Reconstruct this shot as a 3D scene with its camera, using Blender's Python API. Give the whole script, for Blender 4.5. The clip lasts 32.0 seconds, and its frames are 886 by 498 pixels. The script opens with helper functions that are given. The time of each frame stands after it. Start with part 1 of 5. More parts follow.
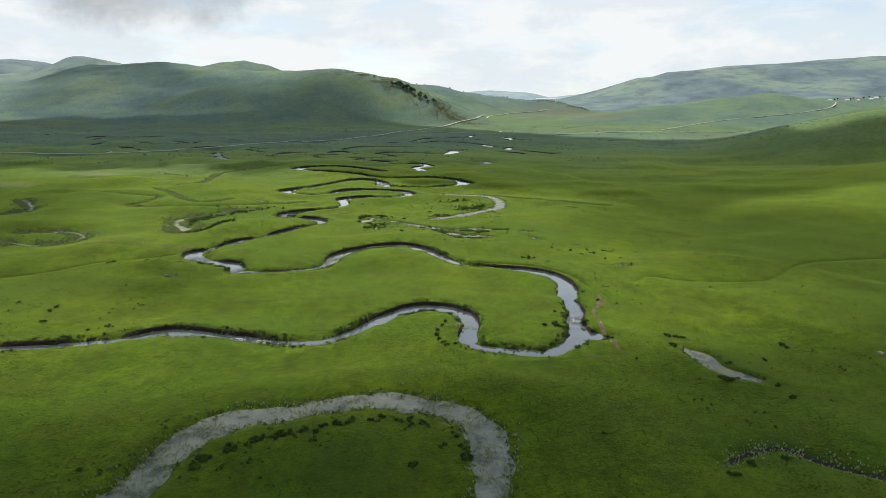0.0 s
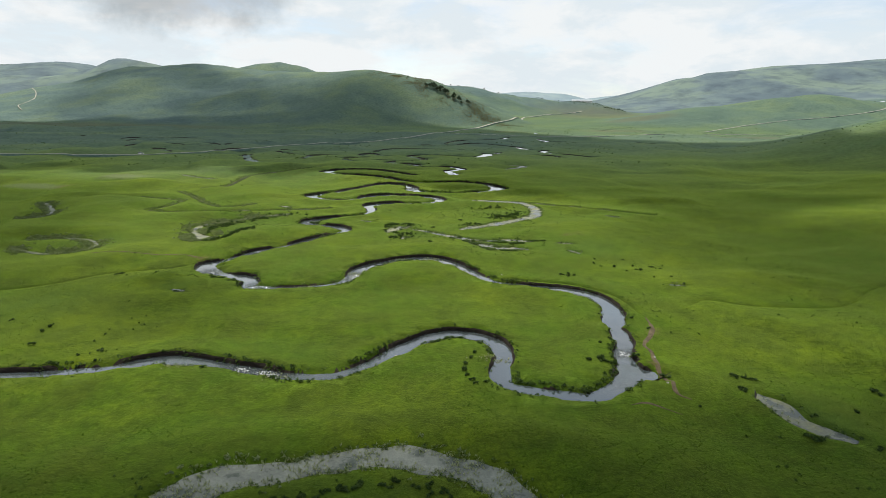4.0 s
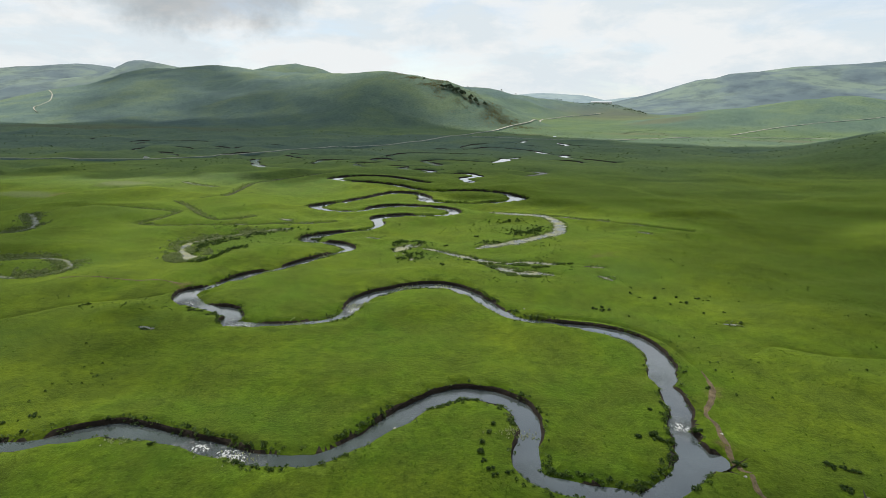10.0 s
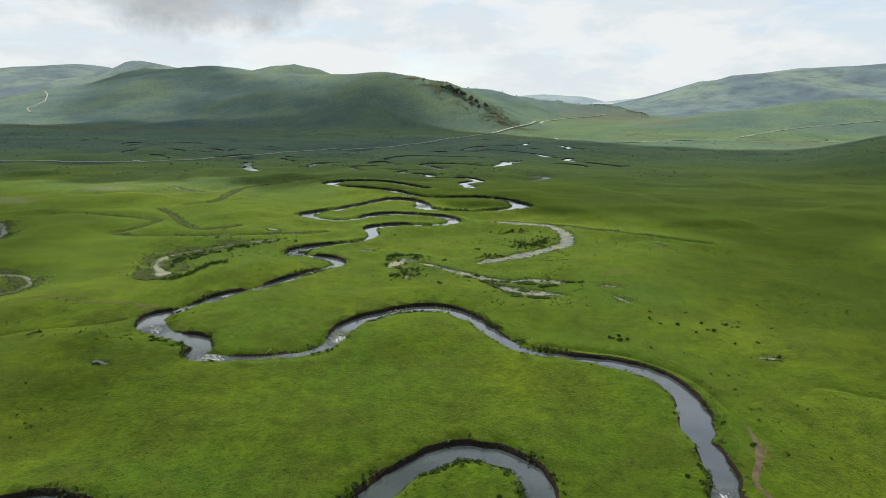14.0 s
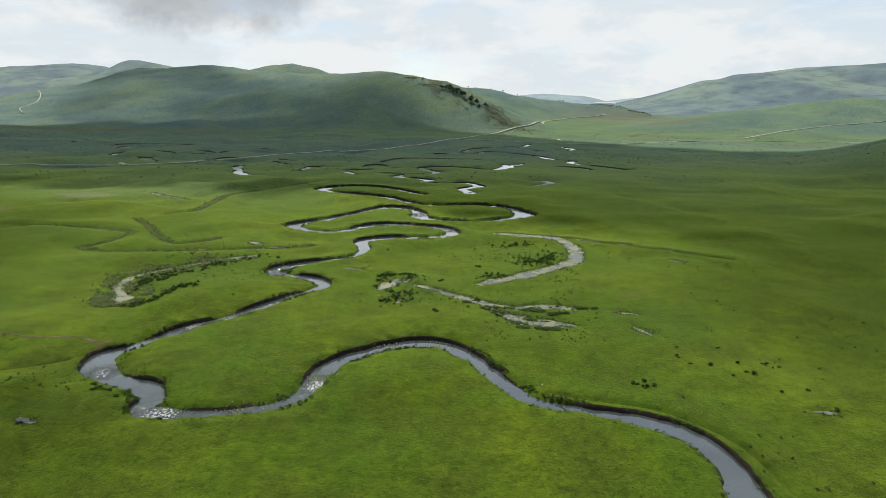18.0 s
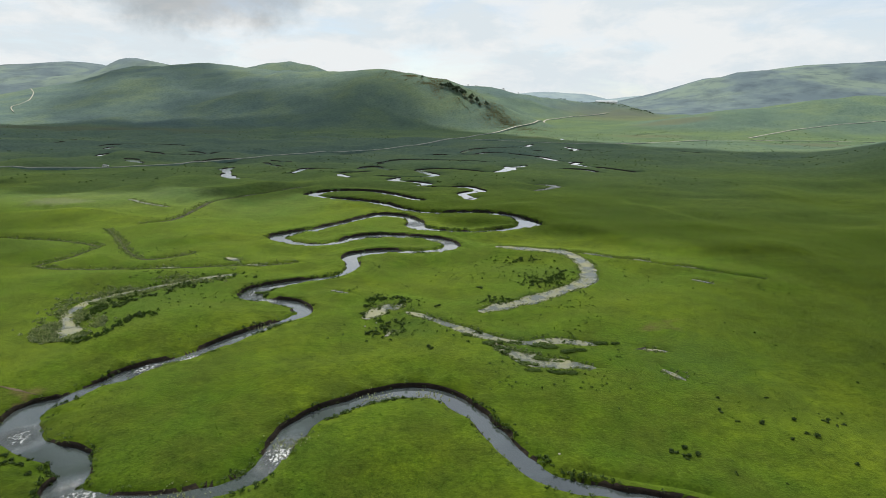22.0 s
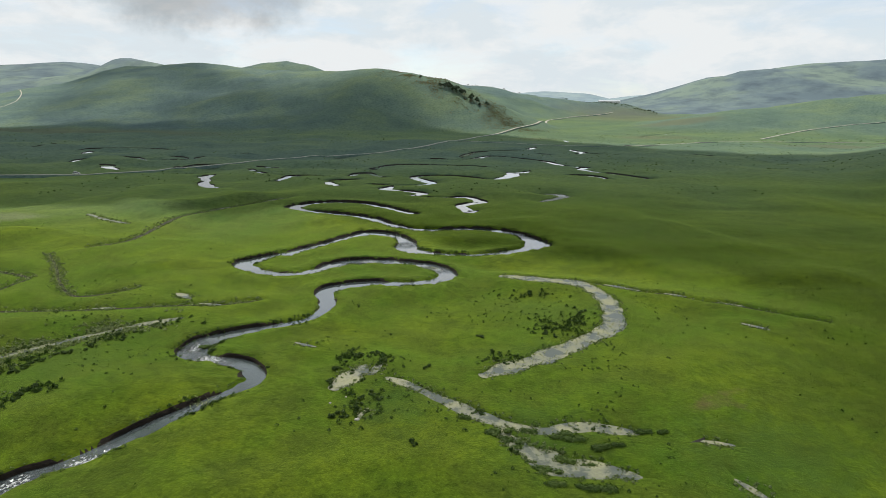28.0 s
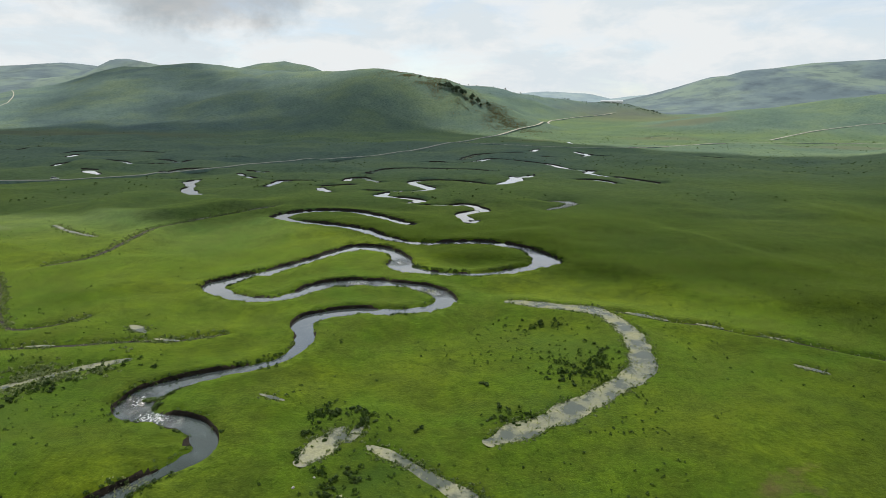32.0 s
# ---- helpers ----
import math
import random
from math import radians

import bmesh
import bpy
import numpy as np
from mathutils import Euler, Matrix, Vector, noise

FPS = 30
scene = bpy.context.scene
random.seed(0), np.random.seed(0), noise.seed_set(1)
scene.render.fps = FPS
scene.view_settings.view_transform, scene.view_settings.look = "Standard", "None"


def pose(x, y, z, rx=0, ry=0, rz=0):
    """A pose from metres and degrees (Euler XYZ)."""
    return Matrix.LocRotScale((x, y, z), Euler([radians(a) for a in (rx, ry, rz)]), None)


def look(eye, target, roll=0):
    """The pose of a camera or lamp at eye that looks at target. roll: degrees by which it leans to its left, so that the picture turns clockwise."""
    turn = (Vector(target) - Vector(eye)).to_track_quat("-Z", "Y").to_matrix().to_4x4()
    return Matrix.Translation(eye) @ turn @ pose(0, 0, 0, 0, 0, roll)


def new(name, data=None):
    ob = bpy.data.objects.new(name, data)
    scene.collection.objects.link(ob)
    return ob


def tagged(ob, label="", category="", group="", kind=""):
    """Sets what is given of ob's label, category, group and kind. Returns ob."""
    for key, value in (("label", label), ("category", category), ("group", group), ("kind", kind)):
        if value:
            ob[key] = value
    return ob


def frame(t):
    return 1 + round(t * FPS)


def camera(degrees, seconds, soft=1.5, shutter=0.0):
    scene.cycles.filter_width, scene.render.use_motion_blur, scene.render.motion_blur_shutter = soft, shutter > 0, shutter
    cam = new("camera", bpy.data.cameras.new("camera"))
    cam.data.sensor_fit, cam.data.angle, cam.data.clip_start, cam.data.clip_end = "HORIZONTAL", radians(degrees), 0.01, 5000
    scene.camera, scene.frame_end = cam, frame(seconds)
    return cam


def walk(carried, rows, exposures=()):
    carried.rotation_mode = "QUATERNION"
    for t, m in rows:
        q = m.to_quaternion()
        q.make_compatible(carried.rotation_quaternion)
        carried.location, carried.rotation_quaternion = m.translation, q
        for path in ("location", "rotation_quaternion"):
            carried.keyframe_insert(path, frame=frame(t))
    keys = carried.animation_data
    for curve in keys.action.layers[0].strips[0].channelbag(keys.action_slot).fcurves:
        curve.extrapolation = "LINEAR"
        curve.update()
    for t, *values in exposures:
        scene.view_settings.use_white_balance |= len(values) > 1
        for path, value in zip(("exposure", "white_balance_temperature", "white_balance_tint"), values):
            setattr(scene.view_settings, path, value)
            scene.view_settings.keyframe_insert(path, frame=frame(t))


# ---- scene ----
import functools

from mathutils import kdtree
from mathutils.bvhtree import BVHTree
from mathutils.geometry import delaunay_2d_cdt

# camera: a drone gliding up the valley about 50 m over the meadows
cam = camera(72.0, 32.0, soft=0.35)
# seconds, eye, yaw, pitch, roll
PATH = [
    (0, (0.00, 0.00, 50.06), -4.71, -13.89, 0.61),
    (1, (0.31, 3.85, 50.07), -3.96, -13.88, 0.63),
    (2, (0.68, 8.23, 49.98), -3.20, -13.86, 0.64),
    (3, (1.20, 12.62, 49.76), -2.45, -13.83, 0.63),
    (6, (2.46, 25.17, 50.46), -0.23, -13.77, 0.61),
    (7, (2.65, 29.26, 50.61), -0.06, -13.76, 0.60),
    (8, (2.85, 33.61, 50.66), -0.05, -13.74, 0.58),
    (9, (2.81, 37.85, 50.86), -0.07, -13.75, 0.57),
    (10, (3.02, 42.18, 50.94), -0.05, -13.71, 0.59),
    (11, (3.27, 46.61, 51.03), -0.03, -13.67, 0.61),
    (12, (3.38, 50.49, 51.04), -0.03, -13.63, 0.64),
    (13, (3.54, 55.00, 51.19), -0.02, -13.62, 0.67),
    (14, (3.63, 60.18, 51.12), -0.04, -13.60, 0.69),
    (17, (4.45, 75.74, 51.89), -0.05, -13.63, 0.68),
    (18, (4.62, 81.00, 52.11), -0.02, -13.66, 0.66),
    (19, (4.99, 86.71, 52.18), 0.01, -13.70, 0.64),
    (20, (5.37, 91.98, 52.51), 0.04, -13.76, 0.62),
    (21, (5.33, 97.56, 52.72), -0.00, -13.80, 0.62),
    (22, (5.48, 103.61, 52.83), 0.00, -13.84, 0.63),
    (23, (5.76, 109.42, 53.19), 0.01, -13.88, 0.65),
    (24, (5.80, 115.22, 53.45), -0.03, -13.90, 0.60),
    (25, (6.12, 120.87, 53.71), -0.04, -13.92, 0.54),
    (28, (7.40, 139.01, 53.77), 0.05, -13.87, 0.48),
    (29, (7.64, 145.10, 54.02), 0.06, -13.90, 0.42),
    (30, (7.86, 151.37, 54.02), 0.08, -13.85, 0.36),
    (31, (8.04, 157.49, 53.74), 0.09, -13.83, 0.37),
    (32, (8.26, 163.41, 53.65), 0.13, -13.83, 0.37),
]
walk(cam, [(t, pose(x, y, z, 90 + pitch, 0, yaw) @ pose(0, 0, 0, 0, 0, roll)) for t, (x, y, z), yaw, pitch, roll in PATH],
     [(0, 0.07), (4, 0.04), (9, 0.0), (26, -0.04), (32, -0.05)])

# ---- light ----
SUN_AZ, SUN_EL = -18.0, 54.0          # degrees left of the valley's axis, and above the horizon
sun = new("sun", bpy.data.lights.new("sun", "SUN"))
sun.data.energy, sun.data.angle, sun.data.color = 4.6, radians(0.9), (1.0, 0.94, 0.82)
SUN_DIR = Vector((math.sin(radians(SUN_AZ)) * math.cos(radians(SUN_EL)), math.cos(radians(SUN_AZ)) * math.cos(radians(SUN_EL)), math.sin(radians(SUN_EL))))
sun.matrix_world = look(SUN_DIR * 100, (0, 0, 0))


def nodes_of(tree):
    """Two short helpers to add and to join nodes of a tree."""
    def add(kind, **settings):
        n = tree.nodes.new(kind)
        for key, value in settings.items():
            if key in n.inputs:
                n.inputs[key].default_value = value
        return n

    def join(a, b):
        tree.links.new(a, b)
    return add, join


def make_world():
    world = bpy.data.worlds.new("sky")
    scene.world = world
    world.use_nodes = True
    tree = world.node_tree
    tree.nodes.clear()
    add, join = nodes_of(tree)
    out, back = add("ShaderNodeOutputWorld"), add("ShaderNodeBackground")
    sky = add("ShaderNodeTexSky")
    sky.sky_type, sky.sun_disc = "NISHITA", False
    sky.sun_elevation, sky.sun_rotation = radians(SUN_EL), radians(SUN_AZ)
    sky.altitude, sky.dust_density, sky.ozone_density = 1500, 0.6, 1.2
    scaled = add("ShaderNodeVectorMath")
    scaled.operation = "SCALE"
    scaled.inputs["Scale"].default_value = 0.13
    join(sky.outputs[0], scaled.inputs[0])
    co = add("ShaderNodeTexCoord")
    sep = add("ShaderNodeSeparateXYZ")
    join(co.outputs["Generated"], sep.inputs[0])
    # clouds lie on a high flat sheet: project the direction onto it
    lift = add("ShaderNodeMath"); lift.operation = "MAXIMUM"; lift.inputs[1].default_value = 0.0
    join(sep.outputs["Z"], lift.inputs[0])
    high = add("ShaderNodeMath"); high.operation = "ADD"; high.inputs[1].default_value = 0.24
    join(lift.outputs[0], high.inputs[0])
    comb = add("ShaderNodeCombineXYZ")
    for axis, out_name in ((0, "X"), (1, "Y")):
        div = add("ShaderNodeMath"); div.operation = "DIVIDE"
        join(sep.outputs[out_name], div.inputs[0])
        join(high.outputs[0], div.inputs[1])
        join(div.outputs[0], comb.inputs[axis])
    big = add("ShaderNodeTexNoise", Scale=1.6, Detail=9.0, Roughness=0.58, Distortion=0.3)
    join(comb.outputs[0], big.inputs["Vector"])
    cover = add("ShaderNodeMapRange")
    cover.inputs["From Min"].default_value, cover.inputs["From Max"].default_value = 0.26, 0.52
    cover.inputs["To Min"].default_value = 0.58
    cover.interpolation_type = "SMOOTHSTEP"
    # seen side on near the horizon the clouds close up; overhead there is more blue between them
    thin = add("ShaderNodeMapRange")
    thin.inputs["From Min"].default_value, thin.inputs["From Max"].default_value = 0.17, 0.55
    thin.inputs["To Min"].default_value, thin.inputs["To Max"].default_value = 0.0, 0.24
    join(sep.outputs["Z"], thin.inputs["Value"])
    less = add("ShaderNodeMath"); less.operation = "SUBTRACT"
    join(big.outputs["Fac"], less.inputs[0])
    join(thin.outputs[0], less.inputs[1])
    join(less.outputs[0], cover.inputs["Value"])
    # thicker cores are greyer
    shade = add("ShaderNodeTexNoise", Scale=6.5, Detail=10.0, Roughness=0.58, Distortion=0.2)
    puff = add("ShaderNodeVectorMath"); puff.operation = "MULTIPLY"; puff.inputs[1].default_value = (1.0, 1.0, 2.6)
    join(co.outputs["Generated"], puff.inputs[0])
    join(puff.outputs[0], shade.inputs["Vector"])
    ramp = add("ShaderNodeValToRGB")
    ramp.color_ramp.elements[0].position, ramp.color_ramp.elements[0].color = 0.43, (0.77, 0.845, 0.89, 1)
    ramp.color_ramp.elements[1].position, ramp.color_ramp.elements[1].color = 0.545, (0.90, 0.93, 0.94, 1)
    join(shade.outputs["Fac"], ramp.inputs["Fac"])
    # the heavy grey cloud over the hills
    spot = Vector((math.sin(radians(-22)), math.cos(radians(-22)), math.tan(radians(9.5)))).normalized()
    off = add("ShaderNodeVectorMath"); off.operation = "SUBTRACT"; off.inputs[1].default_value = spot
    join(co.outputs["Generated"], off.inputs[0])
    wide = add("ShaderNodeVectorMath"); wide.operation = "MULTIPLY"; wide.inputs[1].default_value = (3.6, 3.6, 12.0)
    join(off.outputs[0], wide.inputs[0])
    size = add("ShaderNodeVectorMath"); size.operation = "LENGTH"
    join(wide.outputs[0], size.inputs[0])
    rag = add("ShaderNodeTexNoise", Scale=9.0, Detail=7.0, Roughness=0.6)
    join(co.outputs["Generated"], rag.inputs["Vector"])
    sum_ = add("ShaderNodeMath"); sum_.operation = "MULTIPLY_ADD"; sum_.inputs[1].default_value = 1.5
    join(rag.outputs["Fac"], sum_.inputs[0])
    join(size.outputs["Value"], sum_.inputs[2])
    heavy = add("ShaderNodeMapRange")
    heavy.inputs["From Min"].default_value, heavy.inputs["From Max"].default_value = 1.15, 1.75
    heavy.inputs["To Min"].default_value, heavy.inputs["To Max"].default_value = 0.62, 1.0
    heavy.interpolation_type = "SMOOTHSTEP"
    join(sum_.outputs[0], heavy.inputs["Value"])
    grey = add("ShaderNodeVectorMath"); grey.operation = "SCALE"
    join(ramp.outputs["Color"], grey.inputs[0])
    join(heavy.outputs[0], grey.inputs["Scale"])
    # clouds are brighter round the sun, which stands high above the picture
    near = add("ShaderNodeVectorMath"); near.operation = "DOT_PRODUCT"; near.inputs[1].default_value = SUN_DIR
    join(co.outputs["Generated"], near.inputs[0])
    halo = add("ShaderNodeMapRange")
    halo.inputs["From Min"].default_value, halo.inputs["From Max"].default_value = 0.93, 1.0
    halo.inputs["To Min"].default_value, halo.inputs["To Max"].default_value = 1.0, 1.8
    halo.interpolation_type = "SMOOTHSTEP"
    join(near.outputs["Value"], halo.inputs["Value"])
    lit = add("ShaderNodeVectorMath"); lit.operation = "SCALE"
    join(grey.outputs[0], lit.inputs[0])
    join(halo.outputs[0], lit.inputs["Scale"])
    grey = lit
    mix = add("ShaderNodeMix"); mix.data_type = "RGBA"
    join(cover.outputs[0], mix.inputs["Factor"])
    join(scaled.outputs[0], mix.inputs[6])
    join(grey.outputs[0], mix.inputs[7])
    join(mix.outputs[2], back.inputs["Color"])
    back.inputs["Strength"].default_value = 0.96
    join(back.outputs[0], out.inputs[0])


make_world()


# ---- materials ----
def material(name):
    m = bpy.data.materials.new(name)
    m.use_nodes = True
    m.node_tree.nodes.clear()
    add, join = nodes_of(m.node_tree)
    out, bsdf = add("ShaderNodeOutputMaterial"), add("ShaderNodeBsdfPrincipled")
    join(bsdf.outputs[0], out.inputs[0])
    return m, add, join, bsdf


def noise_at(add, join, scale, detail=4.0, rough=0.55, stretch=None):
    co = add("ShaderNodeNewGeometry")
    src = co.outputs["Position"]
    if stretch:
        mul = add("ShaderNodeVectorMath"); mul.operation = "MULTIPLY"; mul.inputs[1].default_value = stretch
        join(src, mul.inputs[0])
        src = mul.outputs[0]
    n = add("ShaderNodeTexNoise", Scale=scale, Detail=detail, Roughness=rough)
    join(src, n.inputs["Vector"])
    return n.outputs["Fac"]


def ramp_of(add, join, fac, stops):
    r = add("ShaderNodeValToRGB")
    e = r.color_ramp.elements
    while len(e) < len(stops):
        e.new(0.5)
    for el, (pos, col) in zip(e, stops):
        el.position, el.color = pos, (*col, 1)
    join(fac, r.inputs["Fac"])
    return r.outputs["Color"]


def mix_of(add, join, fac, a, b, blend="MIX"):
    m = add("ShaderNodeMix")
    m.data_type, m.blend_type = "RGBA", blend
    for sock, v in ((m.inputs["Factor"], fac), (m.inputs[6], a), (m.inputs[7], b)):
        if isinstance(v, (tuple, float, int)):
            sock.default_value = (*v, 1) if isinstance(v, tuple) else v
        else:
            join(v, sock)
    return m.outputs[2]


def bump_of(add, join, bsdf, height, strength, distance):
    b = add("ShaderNodeBump")
    b.inputs["Strength"].default_value, b.inputs["Distance"].default_value = strength, distance
    join(height, b.inputs["Height"])
    join(b.outputs[0], bsdf.inputs["Normal"])


def grass_material(name, stops, patch, haze=None, soil=True, big=0.017, sheen=0.45, near=True):
    """Meadow: broad patches of sward, grazed tints, tufts, worn soil; over hills and marsh, where the mesh says so,
    blue distance haze painted into the colour.
    """
    m, add, join, bsdf = material(name)
    broad = noise_at(add, join, big, 5.0, 0.6)
    mid = noise_at(add, join, 0.09 if near else 0.016, 5.0, 0.62, None if near else (0.8, 0.8, 1.5))
    fine = noise_at(add, join, 1.1, 5.0, 0.72)
    grit = noise_at(add, join, 3.0, 3.0, 0.7)
    col = ramp_of(add, join, broad, stops)
    col = mix_of(add, join, ramp_of(add, join, mid, [(0.40, (0, 0, 0)), (0.62, (0.85, 0.85, 0.85))] if near else [(0.46, (0, 0, 0)), (0.66, (0.62, 0.62, 0.62))]), col, patch)
    if haze:
        # the blue of distance haze, put into the sward's own colour
        high = ramp_of(add, join, noise_at(add, join, 0.010, 6.0, 0.62), [(0.36, haze[0]), (0.5, haze[1]), (0.64, haze[2])])
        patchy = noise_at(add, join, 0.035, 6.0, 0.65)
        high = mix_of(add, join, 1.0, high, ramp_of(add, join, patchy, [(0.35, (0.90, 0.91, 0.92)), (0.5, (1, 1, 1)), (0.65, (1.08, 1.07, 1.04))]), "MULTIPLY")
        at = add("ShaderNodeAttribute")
        at.attribute_name = "haze"
        at_haze = at.outputs["Fac"]
        col = mix_of(add, join, at_haze, col, high)
    grain = 1.0
    if haze:
        calm = add("ShaderNodeMath"); calm.operation = "MULTIPLY_ADD"; calm.inputs[1].default_value, calm.inputs[2].default_value = -0.75, 1.0
        join(at_haze, calm.inputs[0])
        grain = calm.outputs[0]
    if near:
        mottle = noise_at(add, join, 0.32, 5.0, 0.68)
        col = mix_of(add, join, 1.0, col, ramp_of(add, join, mottle, [(0.34, (0.62, 0.68, 0.63)), (0.5, (1.0, 1.0, 1.0)), (0.66, (1.25, 1.20, 1.10))]), "MULTIPLY")
        col = mix_of(add, join, grain, col, ramp_of(add, join, grit, [(0.36, (0.80, 0.82, 0.78)), (0.5, (1.0, 1.0, 1.0)), (0.64, (1.16, 1.14, 1.12))]), "MULTIPLY")
        col = mix_of(add, join, grain, col, ramp_of(add, join, fine, [(0.32, (0.60, 0.63, 0.57)), (0.5, (1.0, 1.0, 1.0)), (0.68, (1.28, 1.23, 1.17))]), "MULTIPLY")
    if soil:
        for attr, tint in (("wet", (0.026, 0.056, 0.010)), ("heath", (0.105, 0.110, 0.080)), ("soil", (0.105, 0.060, 0.040))):
            at = add("ShaderNodeAttribute")
            at.attribute_name = attr
            wob = add("ShaderNodeMath"); wob.operation = "MULTIPLY_ADD"; wob.inputs[1].default_value, wob.inputs[2].default_value = 1.4, -0.7
            join(noise_at(add, join, 0.35, 6.0, 0.7), wob.inputs[0])
            frac = add("ShaderNodeMath"); frac.operation = "ADD"
            join(at.outputs["Fac"], frac.inputs[0])
            join(wob.outputs[0], frac.inputs[1])
            ease = add("ShaderNodeMapRange")
            ease.inputs["From Min"].default_value, ease.inputs["From Max"].default_value = 0.35, 0.8
            ease.inputs["To Max"].default_value = {"wet": 0.6, "heath": 0.7, "soil": 0.5}[attr]
            join(frac.outputs[0], ease.inputs["Value"])
            col = mix_of(add, join, ease.outputs[0], col, tint)
    join(col, bsdf.inputs["Base Color"])
    bsdf.inputs["Roughness"].default_value = 0.92
    bsdf.inputs["Specular IOR Level"].default_value = 0.05
    # blades catch light from behind at low angles
    bsdf.inputs["Sheen Weight"].default_value, bsdf.inputs["Sheen Roughness"].default_value = sheen, 0.38
    bsdf.inputs["Sheen Tint"].default_value = (0.43, 0.59, 0.075, 1)
    if haze:
        less = add("ShaderNodeMath"); less.operation = "MULTIPLY_ADD"; less.inputs[1].default_value, less.inputs[2].default_value = -sheen, sheen
        join(at_haze, less.inputs[0])
        join(less.outputs[0], bsdf.inputs["Sheen Weight"])
    bump = add("ShaderNodeBump")
    bump.inputs["Distance"].default_value = 0.22 if near else 4.0
    rise = add("ShaderNodeMath"); rise.operation = "MULTIPLY"; rise.inputs[0].default_value, rise.inputs[1].default_value = 1.0, 0.75 if near else 0.35
    if haze:
        join(grain, rise.inputs[0])
    join(rise.outputs[0], bump.inputs["Strength"])
    join(noise_at(add, join, 1.6 if near else 0.04, 6.0, 0.75), bump.inputs["Height"])
    join(bump.outputs[0], bsdf.inputs["Normal"])
    return m


# the second set of colours is hill and marsh sward blued by painted haze
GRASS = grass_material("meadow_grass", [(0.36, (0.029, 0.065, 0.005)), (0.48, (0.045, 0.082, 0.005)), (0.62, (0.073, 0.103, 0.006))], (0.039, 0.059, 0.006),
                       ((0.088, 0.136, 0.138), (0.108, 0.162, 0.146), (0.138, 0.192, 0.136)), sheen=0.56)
# distant slopes: grass and dark rock, with blue haze mixed into the base colours
FAR = grass_material("distant_hazy_hill", [(0.40, (0.110, 0.150, 0.170)), (0.5, (0.142, 0.190, 0.194)), (0.60, (0.172, 0.228, 0.192))], (0.066, 0.090, 0.112), soil=False, big=0.004, sheen=0.0, near=False)

# farthest hills: pale blue haze painted as their base colour
FARTHEST = grass_material("farthest_hazy_hill", [(0.40, (0.20, 0.27, 0.30)), (0.5, (0.24, 0.31, 0.335)), (0.60, (0.27, 0.34, 0.35))], (0.17, 0.23, 0.27), soil=False, big=0.003, sheen=0.0, near=False)


def soil_material(name, a, b, rough=0.95, scale=1.2):
    m, add, join, bsdf = material(name)
    n = noise_at(add, join, scale, 7.0, 0.7)
    layers = noise_at(add, join, 1.0, 4.0, 0.6, (0.4, 0.4, 6.0))
    col = ramp_of(add, join, n, [(0.3, a), (0.7, b)])
    col = mix_of(add, join, 1.0, col, ramp_of(add, join, layers, [(0.3, (0.6, 0.6, 0.6)), (0.7, (1.2, 1.2, 1.2))]), "MULTIPLY")
    join(col, bsdf.inputs["Base Color"])
    bsdf.inputs["Roughness"].default_value = rough
    bsdf.inputs["Specular IOR Level"].default_value = 0.2
    bump_of(add, join, bsdf, noise_at(add, join, 3.0, 6.0, 0.7), 1.0, 0.25)
    return m


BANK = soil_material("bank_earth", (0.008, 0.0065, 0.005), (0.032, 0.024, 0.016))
EARTH = soil_material("trodden_earth", (0.080, 0.063, 0.036), (0.155, 0.122, 0.072))
BED = soil_material("river_bed", (0.02, 0.02, 0.016), (0.05, 0.045, 0.034), 0.8)
GRAVEL = soil_material("road_gravel", (0.36, 0.335, 0.285), (0.56, 0.52, 0.45), 0.95, 0.6)


